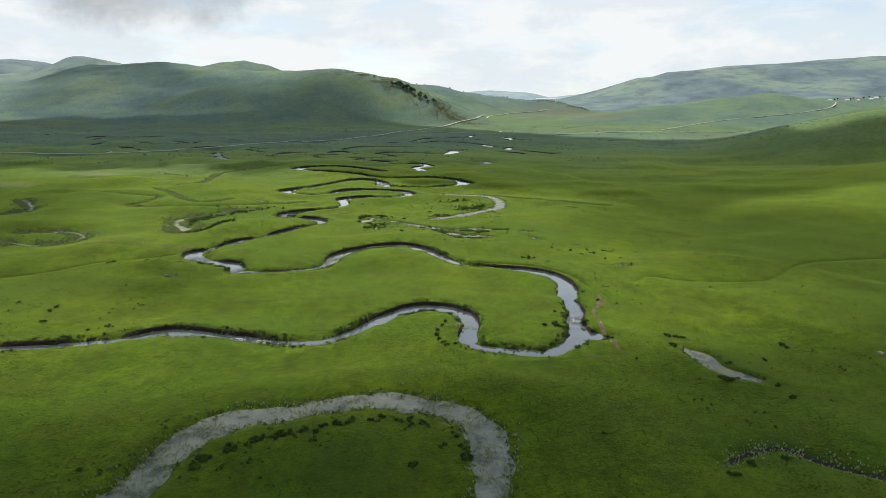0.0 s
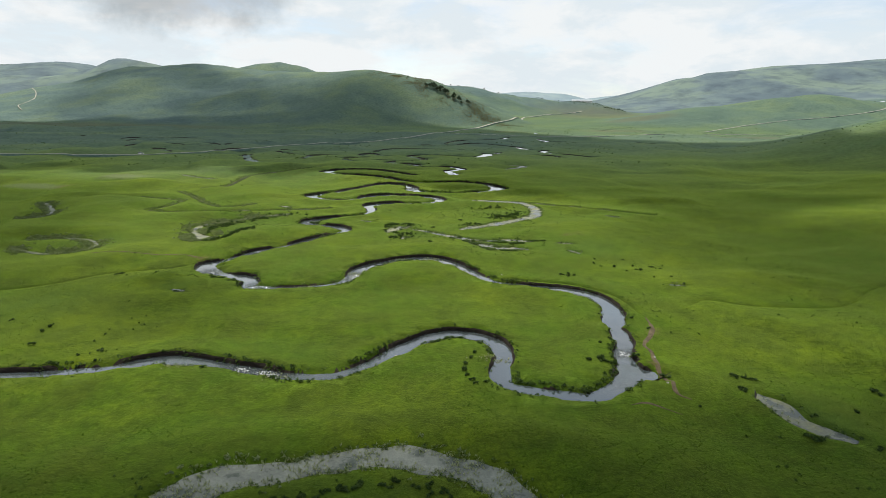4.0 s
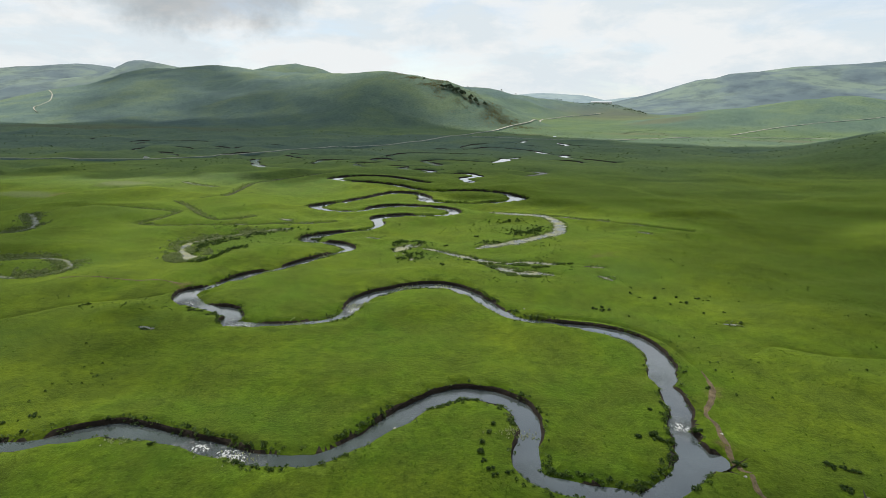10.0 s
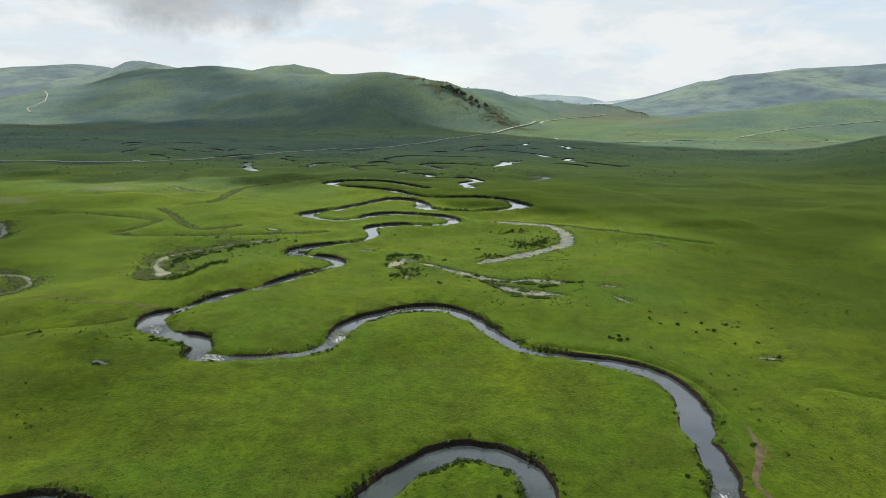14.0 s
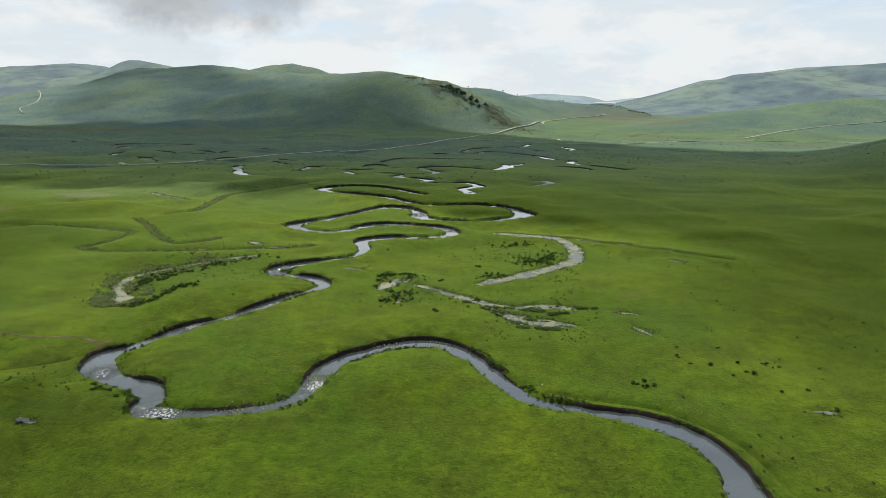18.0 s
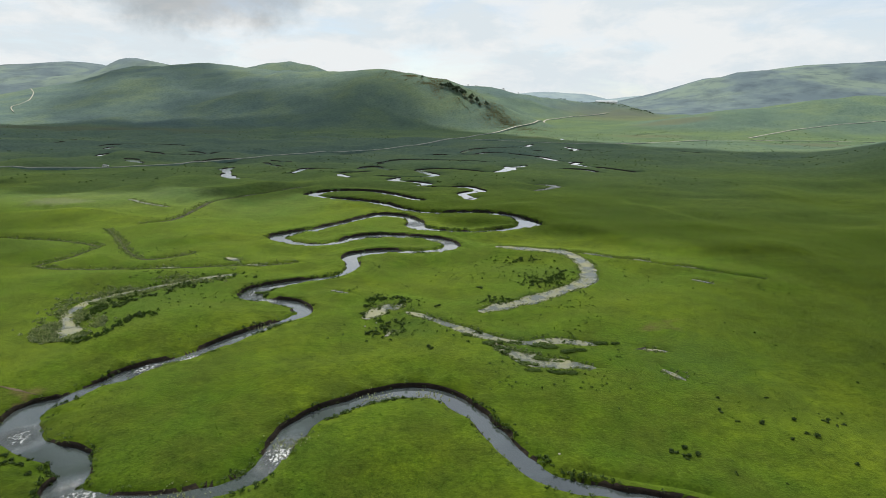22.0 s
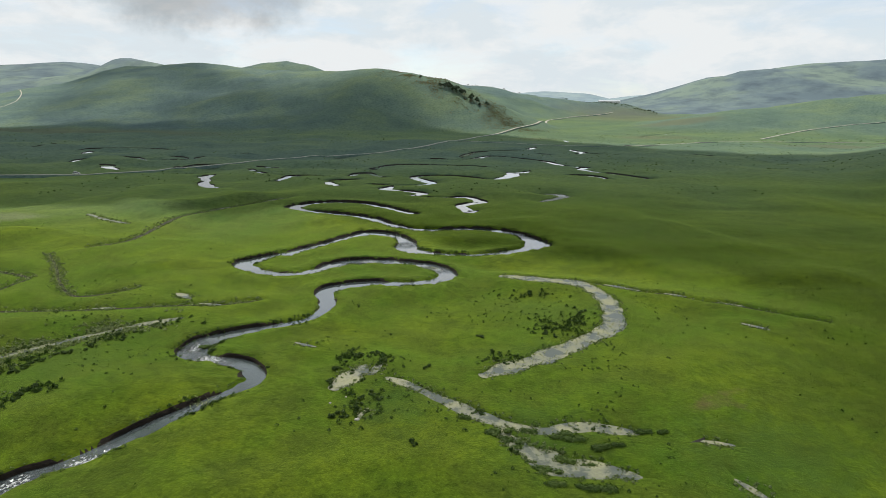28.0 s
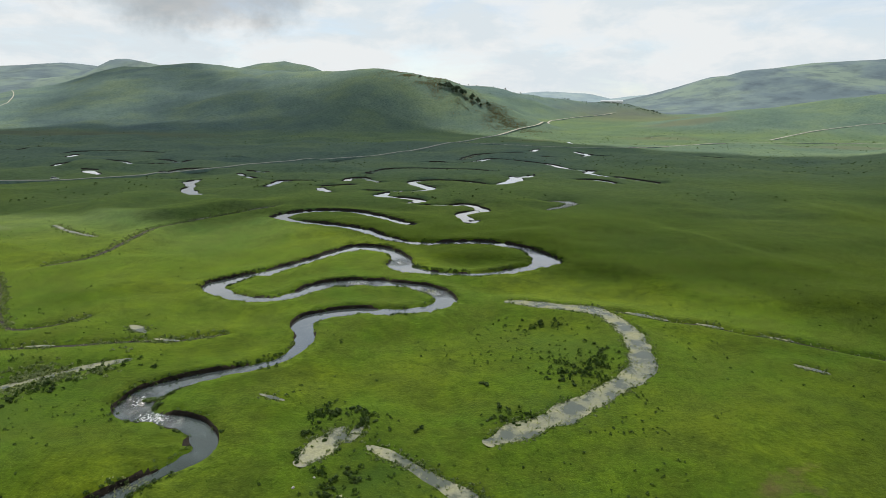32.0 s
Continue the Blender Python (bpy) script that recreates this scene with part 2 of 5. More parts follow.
def water_material(name, tint, waves=1.0):
    """Slow water, smooth in the pools, with riffles where it runs over shallows."""
    m, add, join, bsdf = material(name)
    body = ramp_of(add, join, noise_at(add, join, 0.12, 4.0), [(0.35, tint), (0.65, tuple(1.6 * v for v in tint))])
    bsdf.inputs["Roughness"].default_value = 0.05
    bsdf.inputs["IOR"].default_value = 1.5
    # a clear film over the peaty depth: the sky shows more and more towards grazing view
    bsdf.inputs["Coat Weight"].default_value, bsdf.inputs["Coat Roughness"].default_value, bsdf.inputs["Coat IOR"].default_value = 1.0, 0.06, 1.5
    mask = ramp_of(add, join, noise_at(add, join, 0.055, 2.0, 0.5), [(0.48, (0.05 * waves,) * 3), (0.62, (0.6 * waves,) * 3)])
    b = add("ShaderNodeBump")
    rough = add("ShaderNodeAttribute")
    rough.attribute_name = "riffle"
    # sun glints on the riffles, painted as white flecks in the base colour
    glint = add("ShaderNodeMath"); glint.operation = "MULTIPLY"
    join(rough.outputs["Fac"], glint.inputs[0])
    join(noise_at(add, join, 2.2, 5.0, 0.7, (1.0, 0.7, 1.0)), glint.inputs[1])
    white = ramp_of(add, join, glint.outputs[0], [(0.47, (0, 0, 0)), (0.56, (1, 1, 1))])
    join(mix_of(add, join, white, body, (0.62, 0.64, 0.65)), bsdf.inputs["Base Color"])
    more = add("ShaderNodeMath"); more.operation = "MAXIMUM"
    join(mask, more.inputs[0])
    join(rough.outputs["Fac"], more.inputs[1])
    join(more.outputs[0], b.inputs["Strength"])
    deep = add("ShaderNodeMath"); deep.operation = "MULTIPLY_ADD"; deep.inputs[1].default_value, deep.inputs[2].default_value = 0.32, 0.06
    join(rough.outputs["Fac"], deep.inputs[0])
    join(deep.outputs[0], b.inputs["Distance"])
    join(noise_at(add, join, 2.4, 4.0, 0.66), b.inputs["Height"])
    join(b.outputs[0], bsdf.inputs["Normal"])
    join(b.outputs[0], bsdf.inputs["Coat Normal"])
    return m


CALM = water_material("backwater", (0.044, 0.049, 0.054), 0.06)
WATER = water_material("river_water", (0.034, 0.043, 0.045))


def pond_material(name, low, high, pale_a, pale_b):
    """Shallow water partly covered by floating weed and froth."""
    m, add, join, bsdf = material(name)
    weed = noise_at(add, join, 0.22, 6.0, 0.62)
    edge = ramp_of(add, join, weed, [(low, (0, 0, 0)), (high, (1, 1, 1))])
    pale = ramp_of(add, join, noise_at(add, join, 2.5, 5.0, 0.7), [(0.3, pale_a), (0.7, pale_b)])
    join(mix_of(add, join, edge, (0.080, 0.094, 0.080), pale), bsdf.inputs["Base Color"])
    join(ramp_of(add, join, edge, [(0.0, (0.08, 0.08, 0.08)), (1.0, (0.75, 0.75, 0.75))]), bsdf.inputs["Roughness"])
    bsdf.inputs["IOR"].default_value = 1.33
    bsdf.inputs["Specular IOR Level"].default_value = 0.35
    bump_of(add, join, bsdf, noise_at(add, join, 3.0, 5.0, 0.7), 0.3, 0.08)
    return m


POND = pond_material("pond_water", 0.42, 0.62, (0.160, 0.168, 0.098), (0.285, 0.285, 0.180))
OXBOW = pond_material("oxbow_water", 0.38, 0.60, (0.15, 0.165, 0.135), (0.27, 0.285, 0.245))


# ---- the plan ----
def valley(x, y):
    """The valley floor rises gently away from the meadows."""
    return 0.009 * np.clip(np.asarray(y, float) - 650, 0, 1500)


def spline(points, step):
    """Catmull-Rom through the control points, resampled evenly."""
    p = np.array(points, float)
    p = np.vstack([2 * p[0] - p[1], p, 2 * p[-1] - p[-2]])
    out = []
    for a, b, c, d in zip(p, p[1:], p[2:], p[3:]):
        n = max(2, int(np.hypot(*(c - b)[:2]) / step * 2))
        u = np.linspace(0, 1, n, endpoint=False)[:, None]
        out.append(0.5 * (2 * b + (c - a) * u + (2 * a - 5 * b + 4 * c - d) * u**2 + (3 * b - a - 3 * c + d) * u**3))
    q = np.vstack(out + [p[-2:-1]])
    s = np.r_[0, np.cumsum(np.hypot(*np.diff(q[:, :2], axis=0).T))]
    k = np.linspace(0, s[-1], max(3, int(s[-1] / step) + 1))
    return np.stack([np.interp(k, s, q[:, i]) for i in range(q.shape[1])], 1)


# the river, reach by reach, from where it leaves the valley up to its far loops
LOWER = [(-150, 116), (-118, 120), (-92, 119.5), (-64.9, 122.2), (-58.4, 123.6), (-55.2, 125.7), (-51.8, 127.7), (-47.7, 128.7), (-42.5, 127.3), (-37.1, 125.3), (-30.9, 123.2),
         (-25, 120.9), (-20.4, 119.8), (-16.2, 120.1), (-12.3, 122.3), (-8.4, 126.5), (-5.2, 131.2), (-0.6, 137.2), (3.2, 140.4), (7, 142.1), (11.1, 141.4), (15, 138.8),
         (17.1, 134.6), (17.3, 128.8), (15.7, 123.6), (15.5, 118.8), (16.8, 116), (19.8, 114.6), (24.3, 113.3), (28.3, 112.1), (30.9, 111.9)]
BEND = [(30.9, 111.9), (34.1, 114.2, 1.05), (37.6, 117.3, 1.1), (40.2, 120.6, 1.2), (41, 125, 1.1), (41.2, 130.2), (43.3, 135.1), (44.4, 141.7, 0.95), (44.2, 146.5), (46, 151.7, 1.3),
        (47.5, 160.5), (45.2, 168.7), (39.5, 173.6), (29.9, 176.9)]
MIDDLE = [(29.9, 176.9), (24.5, 178.1), (20.3, 180.3), (17.3, 184.7), (14.4, 191.9), (11, 199.2), (5.9, 205.4), (-0.1, 207), (-5.9, 205.1), (-11.3, 201.3), (-16.3, 197.2),
          (-18.9, 191.1, 1.15), (-19.5, 184.5), (-21.2, 179.5), (-25.5, 176.4), (-31.4, 174.8), (-38.4, 174.2), (-44.9, 174.7, 1.25), (-47.2, 177, 1.3), (-46.9, 180, 1.0), (-50.5, 184.8, 1.25), (-54.5, 185.8, 1.1),
          (-60.3, 188.9, 1.35), (-64.2, 194.2, 1.55), (-64.6, 199.6, 1.3), (-60.6, 203.6), (-56.9, 210.9), (-53, 216.3), (-46.9, 220.8), (-42.7, 228.6), (-36.6, 237.3), (-30.6, 244.5)]
UPPER = [(-30.6, 244.5), (-29.2, 249), (-32, 254), (-36, 257), (-40.5, 257.3), (-45.5, 259, 1.4), (-47, 263, 1.5), (-46, 268, 1.4), (-43, 271.5), (-38, 274.5), (-31, 277.5), (-25.5, 282),
         (-23, 290.5), (-24.5, 297.5), (-26.5, 302.5), (-25.5, 307), (-21.5, 310.5), (-15, 313), (-7, 312), (0, 313), (6.5, 316), (8.8, 322.5), (5.5, 330.5),
         (-3, 335.5), (-15, 338), (-26, 336), (-32.5, 326.5), (-37.5, 321), (-47, 321.5), (-55.5, 327.5), (-59, 333.5), (-56.5, 339), (-47, 348)]
FAR_REACH = [(-47, 348), (-38, 361), (-29, 375), (-22.5, 383), (-11.5, 377), (-6.5, 366), (-5.5, 354.5, 1.4), (3, 349), (15, 346.5), (28, 350), (39.5, 358), (43, 365.5, 1.5),
             (41, 375.5), (33, 386.5), (22, 391.5), (10, 390), (-2, 388.5), (-13, 396), (-21, 406), (-27, 414), (-43, 423.5), (-58, 430), (-68, 439.5), (-63, 452),
             (-50, 457.5), (-34, 453.5), (-20, 440), (-8, 426)]
# cut-off channels of the meander belt further up, seen as bits of bright water under dark banks
MARSH_WEST = [[(-297, 640, 1.5), (-303, 657, 1.2), (-300, 674, 0.6), (-288, 689, 0.6), (-266, 681, 0.8), (-253, 668, 1), (-244, 660, 0.6), (-214, 666, 0.6)],
    [(-265, 625, 0.6), (-255, 618, 2), (-251, 607, 2), (-236, 593, 1)],
    [(-330, 716, 2.2), (-334, 732, 1.5)],
    [(-352, 742, 0.4), (-347, 767, 0.4), (-297, 770, 0.4), (-262, 754, 0.4)],
    [(-240, 687, 1.2), (-232, 692, 1.2), (-213, 671, 1.2), (-211, 689, 0.5)],
    [(-188, 725, 1.5), (-180, 726, 0.8)],
    [(-200, 613, 0.6), (-192, 599, 1.5), (-190, 630, 0.5), (-161, 635, 0.5)],
    [(-155, 565, 0.8), (-156, 556, 2), (-152, 544, 1.5), (-146, 534, 0.7), (-146, 526, 1.5), (-140, 514, 2), (-134, 505, 1.5), (-129, 504, 0.8)]]
MARSH_MID = [[(-140, 602, 1), (-134, 592, 1.2)],
    [(-129, 585, 1), (-121, 576, 1.2)],
    [(-142, 621, 0.8), (-133, 617, 1), (-126, 610, 1.5), (-124, 614, 1.2)],
    [(-102, 539, 1.2), (-100, 550, 1.5), (-99, 565, 0.6), (-79, 566, 0.6)],
    [(-68, 533, 1.2), (-64, 523, 1.6), (-60, 518, 1)],
    [(-68, 540, 0.5), (-51, 547, 0.6)],
    [(-57, 567, 1.5), (-56, 579, 0.6), (-47, 583, 0.6), (-41, 568, 1.3), (-35, 562, 1.1)],
    [(36, 554, 0.5), (21, 568, 0.6), (2, 573, 0.7), (-12, 566, 1), (-12, 554, 1.7), (-5, 543, 2), (0, 531, 1.4), (-6, 523, 0.8), (-22, 520, 0.6), (-39, 524, 0.5)]]
MARSH_INNER = [[(-25, 515, 0.8), (-28, 504, 1.8), (-23, 499, 1.2), (-13, 496, 0.7), (-5, 488, 1.5), (-8, 480, 1.8), (-10, 482, 0.8)],
    [(-2, 474, 0.6), (9, 473, 0.7), (19, 477, 0.5), (26, 465, 1.2), (27, 456, 1.5), (23, 456, 1.3), (16, 448, 1.3), (18, 438, 1.2), (20, 430, 1.4), (22, 434, 1)],
    [(43, 554, 1.4), (52, 566, 2.3), (58, 582, 2.4), (56, 595, 1.8), (64, 592, 1.7), (71, 603, 1)],
    [(-47, 611, 1.5), (-42, 626, 1), (-36, 639, 1), (-18, 644, 1), (0, 641, 0.8), (28, 638, 0.6), (45, 627, 0.6)],
    [(-5, 692, 1.5), (3, 692, 1.4), (14, 684, 0.8), (29, 690, 0.8), (40, 704, 1.7), (50, 720, 0.6), (69, 711, 0.6)]]
MARSH_EAST = [[(24, 713, 1.4), (31, 734, 2), (40, 757, 1.8), (55, 770, 1), (88, 784, 0.8)],
    [(98, 798, 1.8), (107, 819, 1.4)],
    [(100, 744, 1.2), (110, 739, 1.2)],
    [(71, 706, 0.8), (84, 693, 1), (97, 676, 1), (101, 659, 1.9), (106, 647, 1.1), (114, 635, 1), (123, 632, 1.2), (114, 620, 1.6), (122, 602, 1.4), (132, 592, 1.4), (140, 580, 1.4), (149, 565, 1.1)],
    [(99, 581, 1), (109, 582, 0.8), (116, 575, 1.2), (120, 564, 1.1)],
    [(140, 794, 1), (145, 770, 2), (150, 764, 1.4), (138, 746, 1)]]
MARSH_FAR = [[(159, 927, 1.5), (161, 900, 1.4)],
    [(154, 753, 1), (162, 754, 1)],
    [(209, 840, 1.4), (217, 848, 1.7), (225, 856, 1.1)],
    [(288, 1009, 1), (316, 1046, 1.1), (342, 1074, 1.3), (362, 1102, 1)],
    [(256, 754, 1.4), (260, 749, 1), (269, 739, 0.8)],
    [(-469, 818, 1.2), (-459, 812, 1)],
    [(-415, 768, 0.8), (-421, 794, 0.8)],
    [(-421, 815, 1.2), (-420, 822, 0.8)],
    [(-477, 940, 0.8), (-457, 931, 0.8)]]
# still water: centre line, half width, depth below the sward
OXBOW_NEAR = [(-40, 64), (-34, 72.3), (-32, 80.7), (-26.3, 88.8), (-16.5, 91), (-7.6, 93.8), (-1.9, 94), (5.6, 91.6), (11.4, 87.9), (13.9, 82), (13.4, 74.3), (12, 67.9), (10, 60)]
OXBOW_RIGHT = [(16, 250.5), (22, 254.5), (30, 260), (37.5, 267), (46, 275), (50.7, 284), (51.8, 296), (50.5, 308), (46, 314), (37, 317), (26, 320)]
OXBOW_LEFT = [(-78.6, 229, 1.5), (-79.4, 232.5, 1.6), (-81.5, 237, 0.9), (-85, 242.5, 0.6), (-86.6, 248, 0.4), (-86.2, 254, 0.45), (-81.2, 260.5, 0.5), (-74.1, 267.7, 0.5), (-64.9, 276.3, 0.4), (-57.2, 281, 0.4)]
POND_CHAIN = [(-3.2, 248.7, 0.5), (0.5, 246.4, 0.6), (3.4, 243.8, 0.35), (6.4, 241, 0.5), (11.8, 236, 0.9), (15.5, 233.2, 0.9), (18.2, 231.6, 0.45), (24, 229.5, 0.5), (27, 230.3, 1.0), (31, 231, 1.2), (35, 230.4, 0.8), (39.5, 229.2, 0.3)]
STILL = [(OXBOW_NEAR, 2.1, 0.4), (OXBOW_RIGHT, 1.75, 0.28), (OXBOW_LEFT, 1.9, 0.30), (POND_CHAIN, 1.0, 0.30),
         ([(17, 230.4, 0.5), (18.6, 227, 0.55), (21, 223.6, 0.7), (24.5, 220.6), (28, 219.4), (32, 218.6, 0.9), (35.5, 217.4, 0.6)], 1.7, 0.31), ([(59.4, 111.6, 1.2), (61.0, 108), (61.2, 103.5, 0.75), (63.4, 100.2, 0.8), (65.8, 98)], 1.3, 0.35),
         ([(46, 72.2), (51.7, 75.3), (57.2, 75.7), (60, 72.5), (66, 68), (74, 65)], 0.6, 0.25), ([(52, 314), (58, 310.5, 1.8), (64, 306.2, 0.6), (72, 303.6), (79, 298, 0.5), (85, 295.6, 1.6), (96, 287.5, 0.6), (104, 282.5)], 0.32, 0.4),
         ([(-167, 323.6), (-157, 325), (-145, 324), (-133.6, 322), (-117.8, 315), (-117.4, 308.6), (-118.7, 296.4), (-122, 288.4), (-112, 285), (-94, 285.8), (-76, 288), (-62, 291), (-52.8, 291.4), (-42, 295.8)], 0.5, 0.35), ([(-128.6, 342.6), (-114.8, 324.3), (-106.6, 312), (-94, 298), (-85, 300.5), (-80, 306)], 0.4, 0.25),
         ([(-77, 468.6), (-90, 450), (-107.6, 422.4), (-113, 412), (-112.5, 390.6), (-112, 366), (-121, 352)], 0.9, 0.3), ([(-157, 416), (-143, 404), (-128, 395)], 0.7, 0.3),
         ([(-136, 216), (-121, 209), (-112, 213), (-110, 220), (-116, 228), (-128, 231), (-137, 228)], 0.45, 0.3), ([(-166, 267), (-159, 271), (-162, 284), (-178, 306)], 0.9, 0.35),
         ([(-64.4, 171.4), (-63.2, 170.8), (-62.2, 170.6)], 0.7, 0.2),
         ([(-24.5, 265.6), (-21.5, 264.2)], 0.5, 0.25), ([(-12.8, 244.5), (-11.4, 247), (-9.8, 250), (-8.8, 253.5)], 1.7, 0.2), ([(-6.8, 250.5), (-5.6, 254.5)], 1.2, 0.2), ([(-7, 233.6), (-6, 236)], 0.5, 0.25), ([(49.8, 226.8), (53, 226)], 0.6, 0.25), ([(50.3, 216), (52.3, 212.5)], 0.55, 0.25), ([(70, 176.8), (72.4, 176.4)], 0.6, 0.25), ([(-66, 300.2), (-63.5, 298), (-61.5, 296.2)], 0.9, 0.25), ([(-56, 291.9), (-52, 291.2)], 0.7, 0.25), ([(63, 488, 0.6), (70, 487), (75, 481, 1.3), (69, 471), (60, 462, 0.7)], 1.6, 0.25), ([(81.5, 280), (85, 277)], 0.9, 0.2), ([(56, 311.6), (60, 309), (63, 307)], 0.7, 0.3), ([(71, 303.9), (74.5, 301.8)], 0.6, 0.3), ([(83, 296.2), (87, 294)], 0.5, 0.3), ([(-80, 464), (-86, 456)], 0.9, 0.25), ([(-99, 436), (-104, 428)], 0.7, 0.25), ([(-82, 287.3), (-78, 287.8)], 0.5, 0.25)]
# dry gullies and old scarps in the sward
DRY = [[(-150, 158), (-128, 163), (-108, 171), (-98, 177), (-88.7, 186.8), (-77, 191), (-70, 195)], [(68, 160), (74, 164), (81, 160), (88, 158.5), (102, 158), (112, 163), (121, 171), (131, 177), (142, 179), (161, 181)],
       [(25, 182.5), (33, 179.9), (41, 177.5), (46.5, 173), (50.5, 167.5), (52.2, 161), (52.7, 154)]]
ROAD = [(-900, 470), (-600, 500), (-420, 530), (-300, 559), (-228, 576), (-172, 628), (-94, 718), (-34, 768), (18, 896), (104, 1086), (158, 1150), (192, 1270), (220, 1440), (254, 1525), (325, 1625), (450, 1790)]

# hills as crest lines: x, y, crest height, half width of the foot
BANK_HIGH = 0.85
RIDGES = [
    # the long hill over the marsh, from its western foot to the scrubby nose
    [(-1037, 1620, 14, 120), (-955, 1660, 53, 190), (-893, 1690, 88, 200), (-822, 1700, 112, 250), (-768, 1700, 126, 340), (-711, 1690, 127, 500), (-649, 1680, 124, 650), (-575, 1660, 131, 640),
     (-498, 1620, 124, 600), (-430, 1580, 118, 540), (-347, 1520, 111, 470), (-263, 1460, 110, 430), (-172, 1400, 108, 380), (-108, 1360, 109, 330), (-59, 1330, 104, 285), (-18, 1300, 94, 240), (22, 1260, 77, 190),
     (75, 1215, 53, 140), (127, 1190, 31, 100), (171, 1165, 13, 60)],
    # spurs that run down from it
    [(-347, 1520, 111, 260), (-352, 1390, 92, 230), (-372, 1270, 58, 190), (-420, 1150, 18, 130)],
    [(-108, 1360, 109, 260), (-130, 1260, 86, 220), (-150, 1160, 46, 170), (-170, 1080, 14, 110)],
    [(-649, 1680, 124, 280), (-640, 1520, 98, 260), (-655, 1380, 56, 210), (-690, 1260, 20, 140)],
    [(-800, 1700, 116, 200), (-780, 1560, 76, 150), (-770, 1430, 32, 110)],
    [(-620, 1900, 110, 300), (-569, 1900, 131, 330), (-519, 1900, 140, 340), (-477, 1900, 151, 340), (-426, 1900, 156, 340), (-385, 1900, 151, 330), (-344, 1900, 130, 300)],
    [(-1420, 2400, 130, 500), (-1228, 2400, 154, 480), (-1173, 2400, 172, 420), (-1118, 2400, 190, 400), (-1076, 2400, 190, 400), (-1015, 2400, 173, 420), (-911, 2400, 156, 480), (-700, 2400, 100, 500)],
    [(-3300, 2700, 200, 900), (-2248, 2900, 192, 1000), (-1995, 2900, 182, 1000), (-1841, 2900, 189, 1000), (-1715, 2900, 185, 1000), (-1611, 2900, 197, 1000), (-1499, 2900, 178, 900), (-1000, 2900, 120, 800)],
    # the saddle and the low ridge with the long building
    [(-100, 1750, 104, 420), (-33, 1750, 103, 400), (110, 1800, 84, 330), (177, 1830, 73, 290), (244, 1850, 66, 260), (353, 1900, 59, 220), (442, 1920, 55, 190), (505, 1930, 48, 160), (540, 1930, 36, 130), (599, 1920, 19, 80)],
    # far blue hills in the gap
    [(300, 3900, 40, 600), (412, 3900, 70, 600), (516, 3900, 92, 600), (620, 3900, 110, 600), (759, 3900, 98, 600), (866, 3900, 68, 600), (960, 3900, 40, 500)],
    [(940, 3500, 25, 500), (982, 3500, 40, 500), (1059, 3500, 67, 600), (1135, 3500, 89, 600), (1212, 3500, 96, 700), (1457, 3500, 140, 800)],
    # the broad rocky hill beyond the village
    [(819, 2700, 22, 120), (888, 2700, 58, 190), (934, 2700, 84, 260), (1040, 2800, 121, 330), (1160, 2800, 156, 480), (1281, 2800, 181, 700), (1392, 2800, 189, 900), (1580, 2900, 214, 1100), (1783, 2900, 226, 1150),
     (2005, 2900, 245, 1200), (2338, 2900, 271, 1200), (3200, 2600, 330, 1300)],
    [(1060, 2780, 118, 260), (1030, 2560, 74, 260), (1000, 2330, 34, 200)], [(1281, 2800, 160, 420), (1300, 2450, 96, 400), (1290, 2150, 50, 330)],
    [(1783, 2900, 200, 600), (1700, 2400, 130, 560), (1580, 2050, 80, 480), (1400, 1800, 44, 360)],
    # the knoll before the village, and the slope that carries the houses
    [(395, 1150, 5, 90), (448, 1200, 15, 160), (521, 1250, 30, 230), (589, 1280, 40, 280), (656, 1300, 46, 320), (701, 1300, 50, 340), (735, 1300, 56, 350), (762, 1290, 63, 350), (796, 1290, 67, 350), (825, 1290, 64, 350),
     (856, 1300, 55, 340), (922, 1320, 44, 330)],
    [(930, 1400, 34, 160), (1020, 1480, 58, 220), (1200, 1600, 58, 380), (1500, 1650, 80, 480)],
    [(500, 540, 52, 250), (600, 590, 70, 300), (1000, 620, 110, 420)],
    [(500, -300, 60, 380), (420, 60, 30, 300), (420, 250, 28, 290)],
    [(-900, -700, 90, 700), (0, -900, 110, 700), (900, -800, 130, 700)],
]


def hills(x, y):
    """Rounded crests with hollow feet; where two run together they blend."""
    x, y = np.asarray(x, float), np.asarray(y, float)
    floor = BANK_HIGH + valley(x, y)
    total = np.zeros_like(x)
    for ridge in RIDGES:
        best = np.zeros_like(x)
        for (ax, ay, az, aw), (bx, by, bz, bw) in zip(ridge, ridge[1:]):
            dx, dy = bx - ax, by - ay
            u = np.clip(((x - ax) * dx + (y - ay) * dy) / (dx * dx + dy * dy), 0, 1)
            d = np.minimum(np.hypot(x - ax - u * dx, y - ay - u * dy) / (aw + u * (bw - aw)), 1)
            best = np.maximum(best, np.maximum(az + u * (bz - az) - floor, 0) * (1 - d) ** 2 * (1 + 1.7 * d))
        total = np.maximum(total, best)
    return total


@functools.lru_cache(maxsize=None)
def wave_table(seed):
    return np.random.RandomState(seed).uniform(-1, 1, (64, 64))


